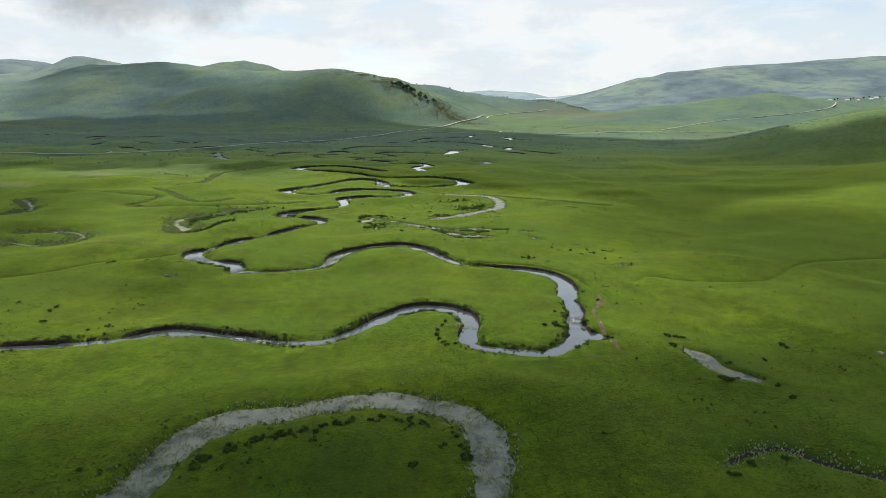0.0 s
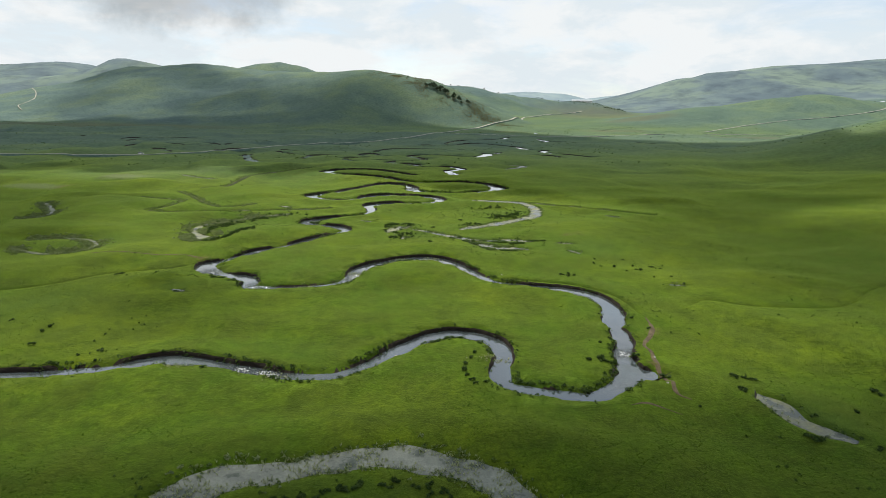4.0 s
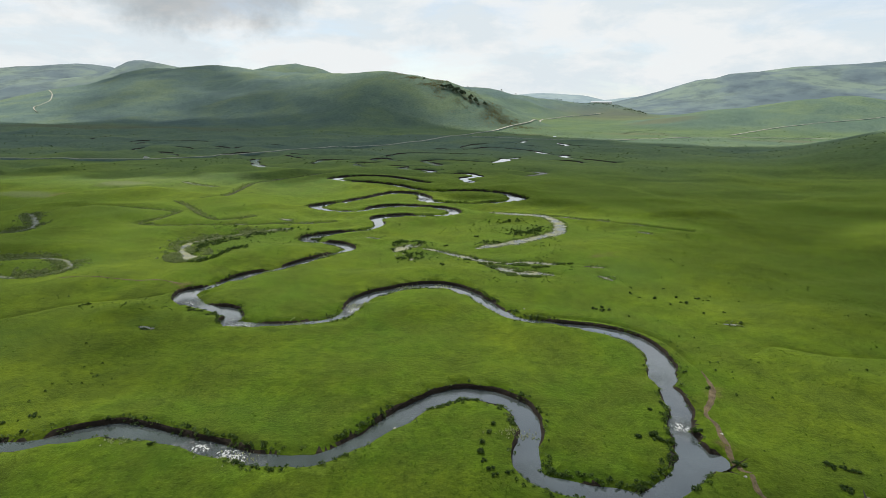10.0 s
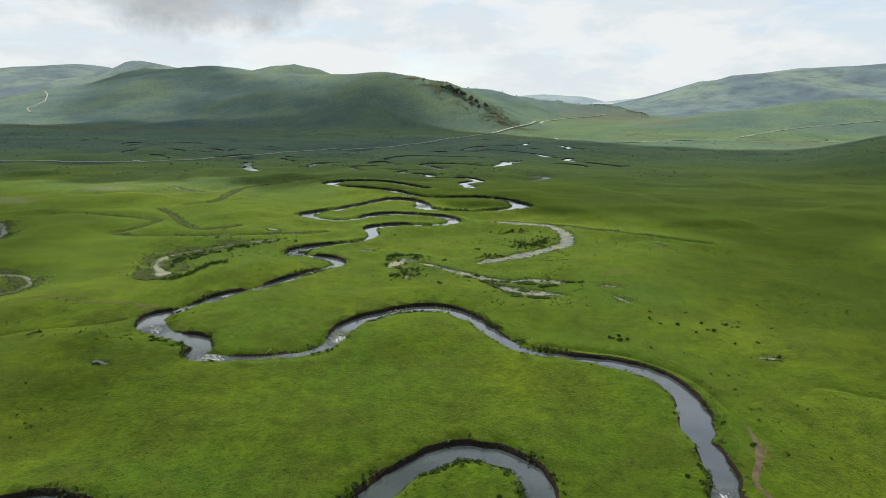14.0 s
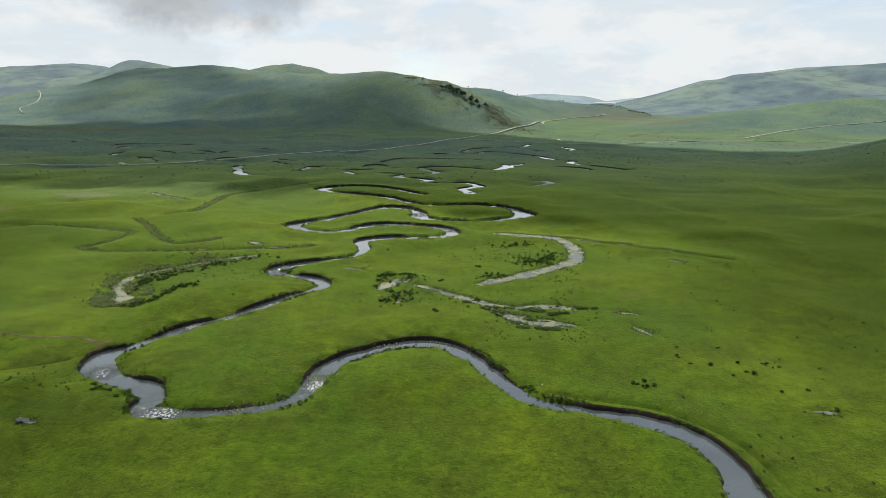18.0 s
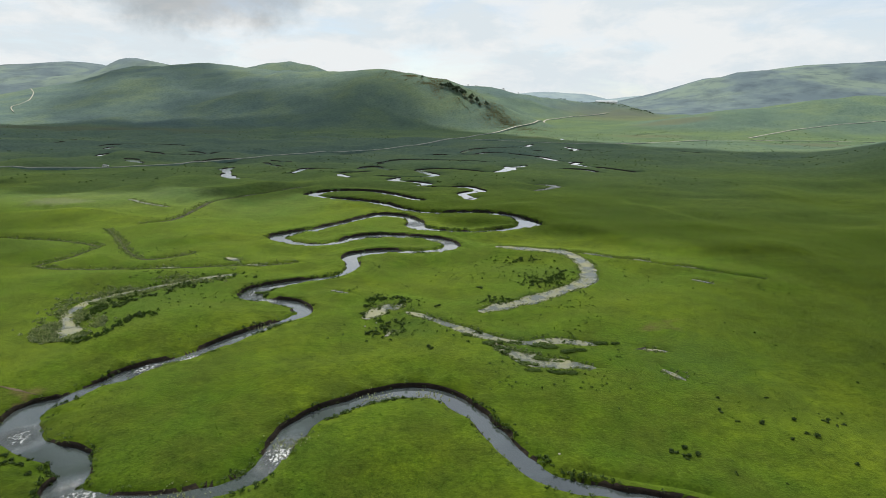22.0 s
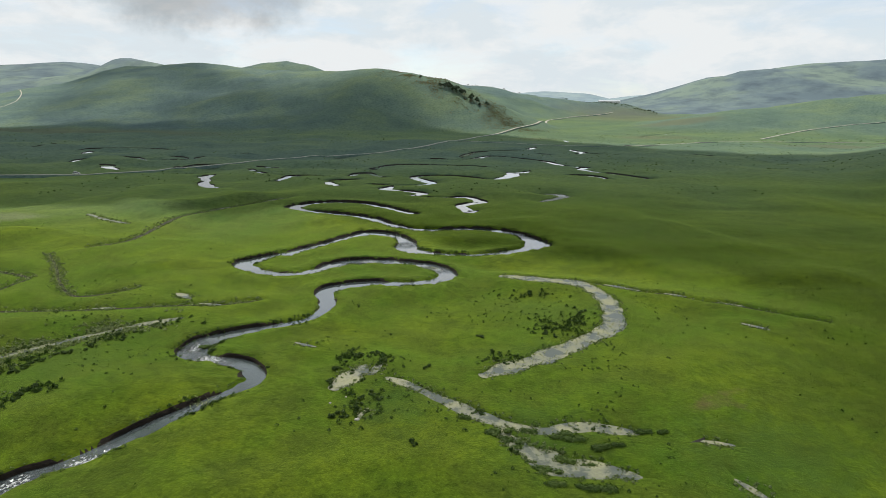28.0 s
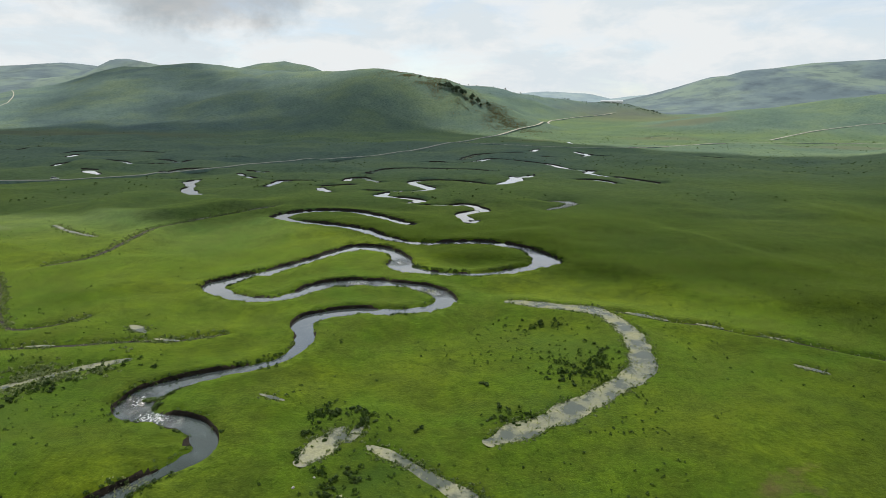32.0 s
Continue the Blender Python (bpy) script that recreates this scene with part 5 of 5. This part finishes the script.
for ch in CHANNELS[:dry_from]:
    if not ch.moving or ch is river:
        for k in range(len(ch.c)):
            if ch.c[k][1] > 420:
                continue
            for side in (1, -1):
                for _ in range(2 if ch is river else 3):
                    if r2.rand() < (0.6 if ch is river else 0.6) * (0.6 + 0.5 * wave(k * 0.9, side * 40.0, 9, 50)):
                        p = (ch.brink(side, k) if ch is river else ch.offset(side, 0.35)[k]) + side * ch.n[k] * r2.normal(0.05, 0.35) + r2.normal(0, 0.25, 2)
                        edge_places.append((p[0], p[1], on_ground(*p), r2.uniform(0.25, 0.62)))
bed_places = []
# broad beds of sedge round the western oxbow and the hollows
for ch, wide, n in ((still[2], 4.2, 46), (still[12], 3.4, 34), (still[13], 3.4, 26), (still[0], 1.6, 8), (still[8], 1.2, 4), (still[9], 1.6, 6), (still[10], 2.0, 5), (still[11], 2.0, 6)):
    for k in range(len(ch.c)):
        for _ in range(n):
            u = r2.normal(0, 0.55) * (ch.half[k] + wide)
            if abs(u) < 0.8 * ch.half[k] or wave(ch.c[k][0] + u, ch.c[k][1], 5, 90) < -0.35:
                continue
            p = ch.c[k] + ch.n[k] * u + r2.normal(0, 0.5, 2)
            bed_places.append((p[0], p[1], on_ground(*p), r2.uniform(0.35, 0.85)))
for _ in range(2200):
    a, q = r2.uniform(0, 2 * math.pi), r2.rand() ** 0.5
    p = (-79.5 + 7 * q * math.cos(a), 234 + 9 * q * math.sin(a))
    if carve(*p, 1.0)[1] > 0.1 and wave(*p, 4, 91) > -0.3:
        bed_places.append((*p, on_ground(*p), r2.uniform(0.35, 0.85)))
for ch, n in ((still[1], 7), (still[3], 7), (still[4], 12), *((c, 9) for c in still[15:])):
    for k in range(len(ch.c)):
        for side in (1, -1):
            for _ in range(n):
                if wave(k * 1.2, side * 20.0, 4, 93) > r2.uniform(-0.7, 0.7):
                    p = ch.offset(side, 0.2)[k] + side * ch.n[k] * r2.normal(0.45, 0.45) + r2.normal(0, 0.3, 2)
                    (edge_places if r2.rand() < 0.08 else bed_places).append((p[0], p[1], max(on_ground(*p), water_level(*p, ch.depth)) - 0.02, r2.uniform(0.22, 0.5)))
scatter_stuff("sedge_beds", bed_places, blob(8, 0.8, 0.55, 0.42, 15), BED_SEDGE, "grey-green sedge beds round old oxbows", "sedge", 16)
scatter_stuff("waterside_sedge", edge_places, blob(8, 0.7, 0.7, 0.40, 5), SEDGE, "dark sedge and rushes fringing the water", "sedge", 6)

reed_places = []
for ch, per in zip(still, (34, 5, 10, 1, 1, 4, 16, 1, 2, 3, 2, 4, 12, 10, 1, 1, 4, 4, 2, 2)):
    for k in range(len(ch.c)):
        for _ in range(per):
            u = r2.uniform(-1.3, 1.3) if ch is not still[6] else r2.normal(0, 2.2)
            if abs(u) < 0.7 and wave(ch.c[k][0] + u * 2, ch.c[k][1], 4.5, 61) + 0.5 * wave(ch.c[k][0] + u, ch.c[k][1], 1.6, 62) < 0.12:
                continue
            p = ch.c[k] + ch.n[k] * u * ch.half[k] + r2.normal(0, 0.4, 2)
            reed_places.append((p[0], p[1], max(on_ground(*p), water_level(*p, ch.depth) - 0.05), r2.uniform(0.22, 0.5)))
# reeds standing in the river's slack water
for cx, cy, n in ((-18.2, 189, 90), (-30, 175.2, 70), (-36, 239, 90), (14.8, 128, 80), (-46, 125, 40), (3, 330, 60), (3, 205.6, 60), (-27, 120.5, 60), (-6.5, 204.6, 70)):
    for _ in range(n):
        a = r2.normal(0, 1, 2) * (1.7, 1.0)
        reed_places.append((cx + a[0], cy + a[1], max(0.0, on_ground(cx + a[0], cy + a[1])) - 0.03, r2.uniform(0.2, 0.45)))
scatter_stuff("pale_reeds", reed_places, fan(6, 0.9, 0.55, 0.12, 8), REED, "pale grey-green reeds standing in shallow water", "reeds", 7)


# rounded sedge mounds in the chain of ponds
mound_kinds = [plant_mesh("sedge_mound", [(rng.normal(0, 0.42), rng.normal(0, 0.2), 0.12, rng.uniform(0.5, 0.8), rng.uniform(0.22, 0.36)) for _ in range(4)], 520, 0.075, MOUND, rng) for _ in range(3)]
for x, y, size in ((22.1, 229.6, 1.7), (26.4, 227.8, 2.0), (28.4, 226.7, 1.8), (26.7, 221.2, 1.7), (29.3, 220.3, 1.2), (27.6, 214.0, 1.6), (30.2, 213.8, 1.9), (24.1, 214.6, 1.4), (15.5, 228.4, 1.7), (17.4, 226.8, 1.4), (11.5, 233.3, 1.3), (14.3, 236.2, 0.8),
                   (32.7, 224.3, 1.6), (35.4, 224.9, 1.3), (41.0, 229.3, 1.4), (43.8, 229.0, 1.0), (22.0, 218.8, 1.5), (22.6, 222.9, 1.1), (21.2, 221.0, 1.2), (19.3, 224.8, 1.4), (29.9, 230.3, 0.8),
                   (-82, 232, 1.2), (-80.5, 235.5, 1.1), (-76, 227, 1.2), (-74, 231, 1.2), (-84.5, 252, 1.2), (-82.5, 262, 1.2), (-45.3, 264, 1.2)):
    ob = tagged(new("sedge_mound", mound_kinds[int(rng.randint(3))]), "rounded green sedge mound in shallow water", "sedge", "sedge mounds")
    ob.matrix_world = pose(x, y, max(on_ground(x, y), 0.1) - 0.03, 0, 0, rng.uniform(-25, 25)) @ Matrix.Diagonal((size * rng.uniform(0.95, 1.2), size * rng.uniform(0.8, 1.0), 0.6 + 0.5 * size, 1))


# low shrubs: rows on the banks, and specks over the damp parts of the meadow
shrub_places = []
for side in (1, -1):
    for k in range(len(river.c)):
        x, y = river.c[k]
        if y > 420 or abs(x) > 110:
            continue
        if wave(k * 0.9, side * 60.0, 11, 95) + 0.5 * wave(k * 0.9, side * 30.0, 3, 96) > 0.30:
            for _ in range(2):
                p = river.brink(side, k) + side * river.n[k] * r2.normal(0.15, 0.35) + r2.normal(0, 0.3, 2)
                shrub_places.append((p[0], p[1], on_ground(*p), r2.uniform(0.25, 0.6)))
for x0, x1, y0, y1, n in ((30, 110, 140, 262, 300), (14, 46, 252, 312, 420), (-100, -58, 120, 205, 300), (-20, 10, 228, 300, 240), (-90, -50, 222, 300, 320), (50, 95, 66, 125, 90), (-40, 14, 64, 92, 160), (10, 45, 205, 245, 160), (60, 150, 250, 340, 260), (-170, -60, 300, 430, 300)):
    made = 0
    while made < n:
        x, y = r2.uniform(x0, x1), r2.uniform(y0, y1)
        if wave(x, y, 14, 97) + 0.7 * wave(x, y, 4, 98) > r2.uniform(-0.1, 1.0) and carve(x, y, 1.0)[1] > 0.5:
            shrub_places.append((x, y, on_ground(x, y), r2.uniform(0.16, 0.42)))
        made += 0.5
scatter_stuff("willow_thickets", [(x, y, on_ground(x, y) - 0.05, s) for x, y, s in thicket if carve(x, y, 1.0)[1] > 0.25], blob(26, 0.9, 1.15, 0.36, 19), BUSH, "dense dark green willow thickets beside old oxbows", "shrubs", 20)
scatter_stuff("low_shrubs", shrub_places, blob(16, 0.85, 0.95, 0.42, 18), BUSH, "low dark green shrubs on banks and damp meadow", "shrubs", 17)


# ---- trees and scrub on the hill ----
def limb(verts, faces, a, b, ra, rb, sides=6):
    a, b = np.array(a, float), np.array(b, float)
    d = (b - a) / np.linalg.norm(b - a)
    u = np.cross(d, (0.3, 1, 0.2)); u /= np.linalg.norm(u)
    w = np.cross(d, u)
    k = len(verts)
    for p, r in ((a, ra), (b, rb)):
        verts += [tuple(p + r * (math.cos(2 * math.pi * i / sides) * u + math.sin(2 * math.pi * i / sides) * w)) for i in range(sides)]
    faces += [(k + i, k + (i + 1) % sides, k + sides + (i + 1) % sides, k + sides + i) for i in range(sides)]


def tree_kind(high, seed):
    r = np.random.RandomState(seed)
    verts, faces = [], []
    limb(verts, faces, (0, 0, -0.4), (0.1, 0.05, high * 0.55), 0.26, 0.14)
    lobes = [(0, 0, high * 0.72, high * 0.24, high * 0.26)]
    for i in range(6):
        q = i * 1.05 + r.uniform(-0.3, 0.3)
        e = (math.cos(q) * high * 0.24, math.sin(q) * high * 0.24, high * r.uniform(0.45, 0.72))
        limb(verts, faces, (0.05, 0.02, high * r.uniform(0.25, 0.45)), e, 0.10, 0.04, 5)
        lobes.append((*e, high * r.uniform(0.13, 0.2), high * r.uniform(0.12, 0.2)))
    crown = plant_mesh("crown", lobes, 420, high * 0.035, TREE_LEAF, r)
    return mesh_of("trunk", verts, faces, [BARK]), crown


tree_kinds = [tree_kind(h, 60 + h) for h in (8, 9, 11)]


def put_tree(x, y, size, label, group):
    trunk, crown = tree_kinds[int(rng.randint(3))]
    base = tagged(new("tree", None), label, "tree", group)
    base.matrix_world = pose(x, y, on_ground(x, y), 0, 0, rng.uniform(0, 360)) @ Matrix.Scale(size, 4)
    for name, mesh in (("trunk", trunk), ("crown", crown)):
        new(name, mesh).parent = base


for x, y, n in ((-46, 1296, 1), (4, 1244, 5), (14, 1238, 5), (22, 1231, 5), (31, 1222, 5), (40, 1213, 4), (54, 1200, 3), (68, 1186, 3), (76, 1178, 2)):
    for _ in range(n):
        put_tree(x + rng.normal(0, 4), y + rng.normal(0, 6) - 4, rng.uniform(0.7, 1.1), "dark leafy tree in a clump on the hill crest", "trees on the hill crest")
for x in (70, 96, 150, 160, 214, 262, 330, 338, 346, 352, 392, 440, 448, 455, 498):
    put_tree(x + rng.normal(0, 5), float(np.interp(x, [60, 470, 540], [1790, 1945, 1940])) + rng.normal(0, 8), rng.uniform(0.4, 0.75), "small dark tree on a far ridge", "trees on the far ridge")
for i in range(9):
    put_tree(528 + 7 * i + rng.normal(0, 1.5), 1850 + rng.normal(0, 4), rng.uniform(0.7, 0.9), "dark tree in a row below the ridge", "row of trees below the ridge")

scrub_places = []
r3 = np.random.RandomState(12)
while len(scrub_places) < 3800:
    u = r3.rand()
    x, y = -95 + 235 * u + r3.normal(0, 16), 1330 - 235 * u ** 1.1 + r3.normal(0, 24)
    if wave(x, y, 26, 71) + 0.6 * wave(x, y, 9, 72) > r3.uniform(-0.4, 0.9):
        scrub_places.append((x, y, on_ground(x, y), r3.uniform(0.4, 1.1)))
scatter_stuff("hill_scrub", scrub_places, blob(12, 0.9, 0.8, 0.5, 3), SCRUB, "low reddish-brown scrub on the hillside", "scrub", 13)
# scrub and low trees on the saddle ridge, thicker round the long building
ridge_scrub = []
for _ in range(300):
    x = r3.uniform(-20, 560)
    y = float(np.interp(x, [-20, 110, 353, 560], [1740, 1790, 1890, 1915])) + r3.normal(-18, 30)
    ridge_scrub.append((x, y, on_ground(x, y), r3.uniform(0.5, 1.5)))
for _ in range(130):
    x, y = r3.normal(455, 48), r3.normal(1905, 14)
    ridge_scrub.append((x, y, on_ground(x, y), r3.uniform(0.8, 2.3)))
scatter_stuff("ridge_scrub", ridge_scrub, blob(14, 0.9, 1.0, 0.5, 23), TREE_LEAF, "dark scrub and low trees along a far ridge", "scrub", 24)
dots = []
while len(dots) < 2400:
    x, y = r3.uniform(-700, 620), r3.uniform(480, 1150)
    if wave(x, y, 60, 81) > 0.1 and carve(x, y, 1.0)[1] > 0.6:
        dots.append((x, y, on_ground(x, y), r3.uniform(0.35, 0.9)))
scatter_stuff("marsh_shrubs", dots, blob(12, 0.85, 0.9, 0.5, 4), BUSH, "low dark shrubs dotting the marshy valley floor", "shrubs", 14)


# ---- far buildings, car, stones ----
def plain_material(name, colour, rough, metal=0.0, vary=0.25):
    m, add, join, bsdf = material(name)
    join(ramp_of(add, join, noise_at(add, join, 1.3, 5.0), [(0.3, tuple(c * (1 - vary) for c in colour)), (0.7, tuple(min(1, c * (1 + vary)) for c in colour))]), bsdf.inputs["Base Color"])
    bsdf.inputs["Roughness"].default_value, bsdf.inputs["Metallic"].default_value = rough, metal
    return m


WHITE = plain_material("white_render", (0.70, 0.70, 0.67), 0.8, 0, 0.08)
METAL_ROOF = plain_material("pale_metal_roof", (0.66, 0.69, 0.72), 0.35, 0.2, 0.1)
RED_ROOF = plain_material("rusty_roof", (0.24, 0.12, 0.085), 0.7)
GLASS = plain_material("dark_glass", (0.02, 0.025, 0.03), 0.08, 0, 0.1)
PAINT = plain_material("white_car_paint", (0.78, 0.78, 0.76), 0.25, 0, 0.04)
RUBBER = plain_material("tyre_rubber", (0.02, 0.02, 0.02), 0.8)
STEEL = plain_material("grey_steel", (0.4, 0.4, 0.41), 0.35, 0.8, 0.1)


def box(bm, x0, x1, y0, y1, z0, z1):
    v = [bm.verts.new(p) for p in ((x0, y0, z0), (x1, y0, z0), (x1, y1, z0), (x0, y1, z0), (x0, y0, z1), (x1, y0, z1), (x1, y1, z1), (x0, y1, z1))]
    for f in ((3, 2, 1, 0), (4, 5, 6, 7), (0, 1, 5, 4), (1, 2, 6, 5), (2, 3, 7, 6), (3, 0, 4, 7)):
        bm.faces.new([v[i] for i in f])


def part(name, bm, mat, parent, label=""):
    mesh = bpy.data.meshes.new(name)
    bm.to_mesh(mesh)
    bm.free()
    mesh.materials.append(mat)
    ob = new(name, mesh)
    ob.parent = parent
    return tagged(ob, label)


def house(x, y, turn, long, deep, high, roof_mat, label, group, windows):
    base = tagged(new("house", None), label, "house", group)
    base.matrix_world = pose(x, y, min(on_ground(x + a, y + b) for a in (-4, 4) for b in (-4, 4)) - 0.2, 0, 0, turn)
    bm = bmesh.new()
    box(bm, -long / 2, long / 2, -deep / 2, deep / 2, 0, high)
    part("wall", bm, WHITE, base)
    bm = bmesh.new()
    o = 0.5
    ridge = high + deep * 0.32
    v = [bm.verts.new(p) for p in ((-long / 2 - o, -deep / 2 - o, high - 0.1), (long / 2 + o, -deep / 2 - o, high - 0.1), (long / 2 + o, 0, ridge), (-long / 2 - o, 0, ridge), (-long / 2 - o, deep / 2 + o, high - 0.1), (long / 2 + o, deep / 2 + o, high - 0.1))]
    for f in ((0, 1, 2, 3), (3, 2, 5, 4), (0, 3, 4), (1, 5, 2), (0, 4, 5, 1)):
        bm.faces.new([v[i] for i in f])
    part("roof", bm, roof_mat, base)
    for i in range(windows):
        cx = -long / 2 + long * (i + 0.5) / windows
        bm = bmesh.new()
        box(bm, cx - 0.6, cx + 0.6, -deep / 2 - 0.06, -deep / 2 + 0.05, 1.0, 2.3)
        part("window", bm, GLASS, base)
    bm = bmesh.new()
    box(bm, -long / 2 + 0.3, -long / 2 + 1.2, deep / 2 - 0.05, deep / 2 + 0.06, 0, 2.1)
    part("door", bm, RED_ROOF, base)


house(475, 1925, 4, 62, 10, 5.5, METAL_ROOF, "long white building with a pale metal roof on a ridge", "", 9)
for i, (dx, dy, turn, long) in enumerate(((0, 0, 10, 10), (22, 9, -15, 9), (46, 2, 30, 12), (64, 16, 0, 9), (84, 4, 12, 11), (110, 18, -20, 10), (30, 30, 40, 8), (130, 6, 8, 12), (-24, 12, 5, 9))):
    house(1175 + dx, 1560 + dy, turn, long, 7, 3.2, RED_ROOF if i % 3 == 0 else METAL_ROOF, "small white village house with a rusty roof" if i % 3 == 0 else "small white village house with a pale metal roof", "village houses", 3)
    put_tree(1167 + dx, 1576 + dy, 0.7, "dark tree among village houses", "village trees")


def make_car():
    c = spline(ROAD, 4.0)
    k = int(np.argmin(np.abs(c[:, 0] + 253)))
    d = c[k + 1] - c[k]
    z = on_ground(*c[k])
    base = tagged(new("car", None), "white off-road car driving on the gravel road", "car")
    base.matrix_world = pose(c[k][0], c[k][1], z + 0.75, 0, 0, math.degrees(math.atan2(d[1], d[0])))
    bm = bmesh.new()
    side = [(-2.25, 0.35), (2.2, 0.35), (2.28, 0.75), (2.1, 0.98), (1.05, 1.08), (-2.2, 1.08), (-2.32, 0.7)]
    for y in (-0.9, 0.9):
        bm.faces.new([bm.verts.new((px, y, pz)) for px, pz in side])
    bm.verts.ensure_lookup_table()
    n = len(side)
    for i in range(n):
        bm.faces.new([bm.verts[j] for j in (i, (i + 1) % n, n + (i + 1) % n, n + i)])
    bmesh.ops.recalc_face_normals(bm, faces=bm.faces[:])
    bmesh.ops.bevel(bm, geom=bm.edges[:], offset=0.07, segments=2, affect="EDGES")
    part("body", bm, PAINT, base)
    bm = bmesh.new()
    top = [(-2.15, 1.06, 0.86), (1.0, 1.06, 0.86), (0.35, 1.72, 0.72), (-2.0, 1.72, 0.72)]
    left = [bm.verts.new((px, -w, pz)) for px, pz, w in top]
    right = [bm.verts.new((px, w, pz)) for px, pz, w in top]
    bm.faces.new(left), bm.faces.new(right[::-1])
    for i in range(4):
        bm.faces.new([left[i], right[i], right[(i + 1) % 4], left[(i + 1) % 4]])
    bmesh.ops.recalc_face_normals(bm, faces=bm.faces[:])
    cabin = part("cabin", bm, GLASS, base, "dark glazed cabin")
    bm = bmesh.new()
    box(bm, -2.02, 0.38, -0.74, 0.74, 1.70, 1.78)
    bmesh.ops.bevel(bm, geom=bm.edges[:], offset=0.03, segments=1, affect="EDGES")
    part("roof", bm, PAINT, base)
    for px in (-1.4, 1.4):
        for py in (-0.82, 0.82):
            wheel = new("wheel", None)
            wheel.parent = base
            wheel.matrix_local = pose(px, py, 0.38, 90, 0, 0)
            bm = bmesh.new()
            bmesh.ops.create_cone(bm, cap_ends=True, segments=16, radius1=0.38, radius2=0.38, depth=0.26)
            part("tyre", bm, RUBBER, wheel)
            bm = bmesh.new()
            bmesh.ops.create_cone(bm, cap_ends=True, segments=12, radius1=0.2, radius2=0.2, depth=0.28)
            part("rim", bm, STEEL, wheel)
    for py in (-0.62, 0.62):
        bm = bmesh.new()
        box(bm, 2.2, 2.3, py - 0.16, py + 0.16, 0.66, 0.84)
        part("headlight", bm, STEEL, base)


make_car()


def stone_mesh(seed):
    r = np.random.RandomState(seed)
    bm = bmesh.new()
    bmesh.ops.create_icosphere(bm, subdivisions=2, radius=0.5)
    for v in bm.verts:
        v.co *= 1 + 0.35 * noise.noise(v.co * 2.3 + Vector((seed, 0, 0)))
        v.co.z *= 0.62
    mesh = bpy.data.meshes.new("stone")
    bm.to_mesh(mesh)
    bm.free()
    mesh.materials.append(STONE)
    return mesh


stones = [stone_mesh(s) for s in (3, 8, 15)]
for x, y, s in ((97.5, 106.9, 1.1), (-7, 232.6, 0.9), (-12.6, 238, 0.5), (-10.2, 240.5, 0.4), (2.2, 207.9, 0.5), (23.5, 186, 0.4), (5.4, 202.2, 0.4), (47, 128, 0.5), (45.3, 116.8, 0.45), (12.5, 141.9, 0.4), (8.5, 142.4, 0.4), (-4.2, 128.5, 0.5)):
    ob = tagged(new("stone", stones[int(rng.randint(3))]), "pale weathered stone in the grass", "stone", "pale stones")
    ob.matrix_world = pose(x, y, on_ground(x, y) + 0.08 * s, 0, 0, rng.uniform(0, 360)) @ Matrix.Scale(s, 4)
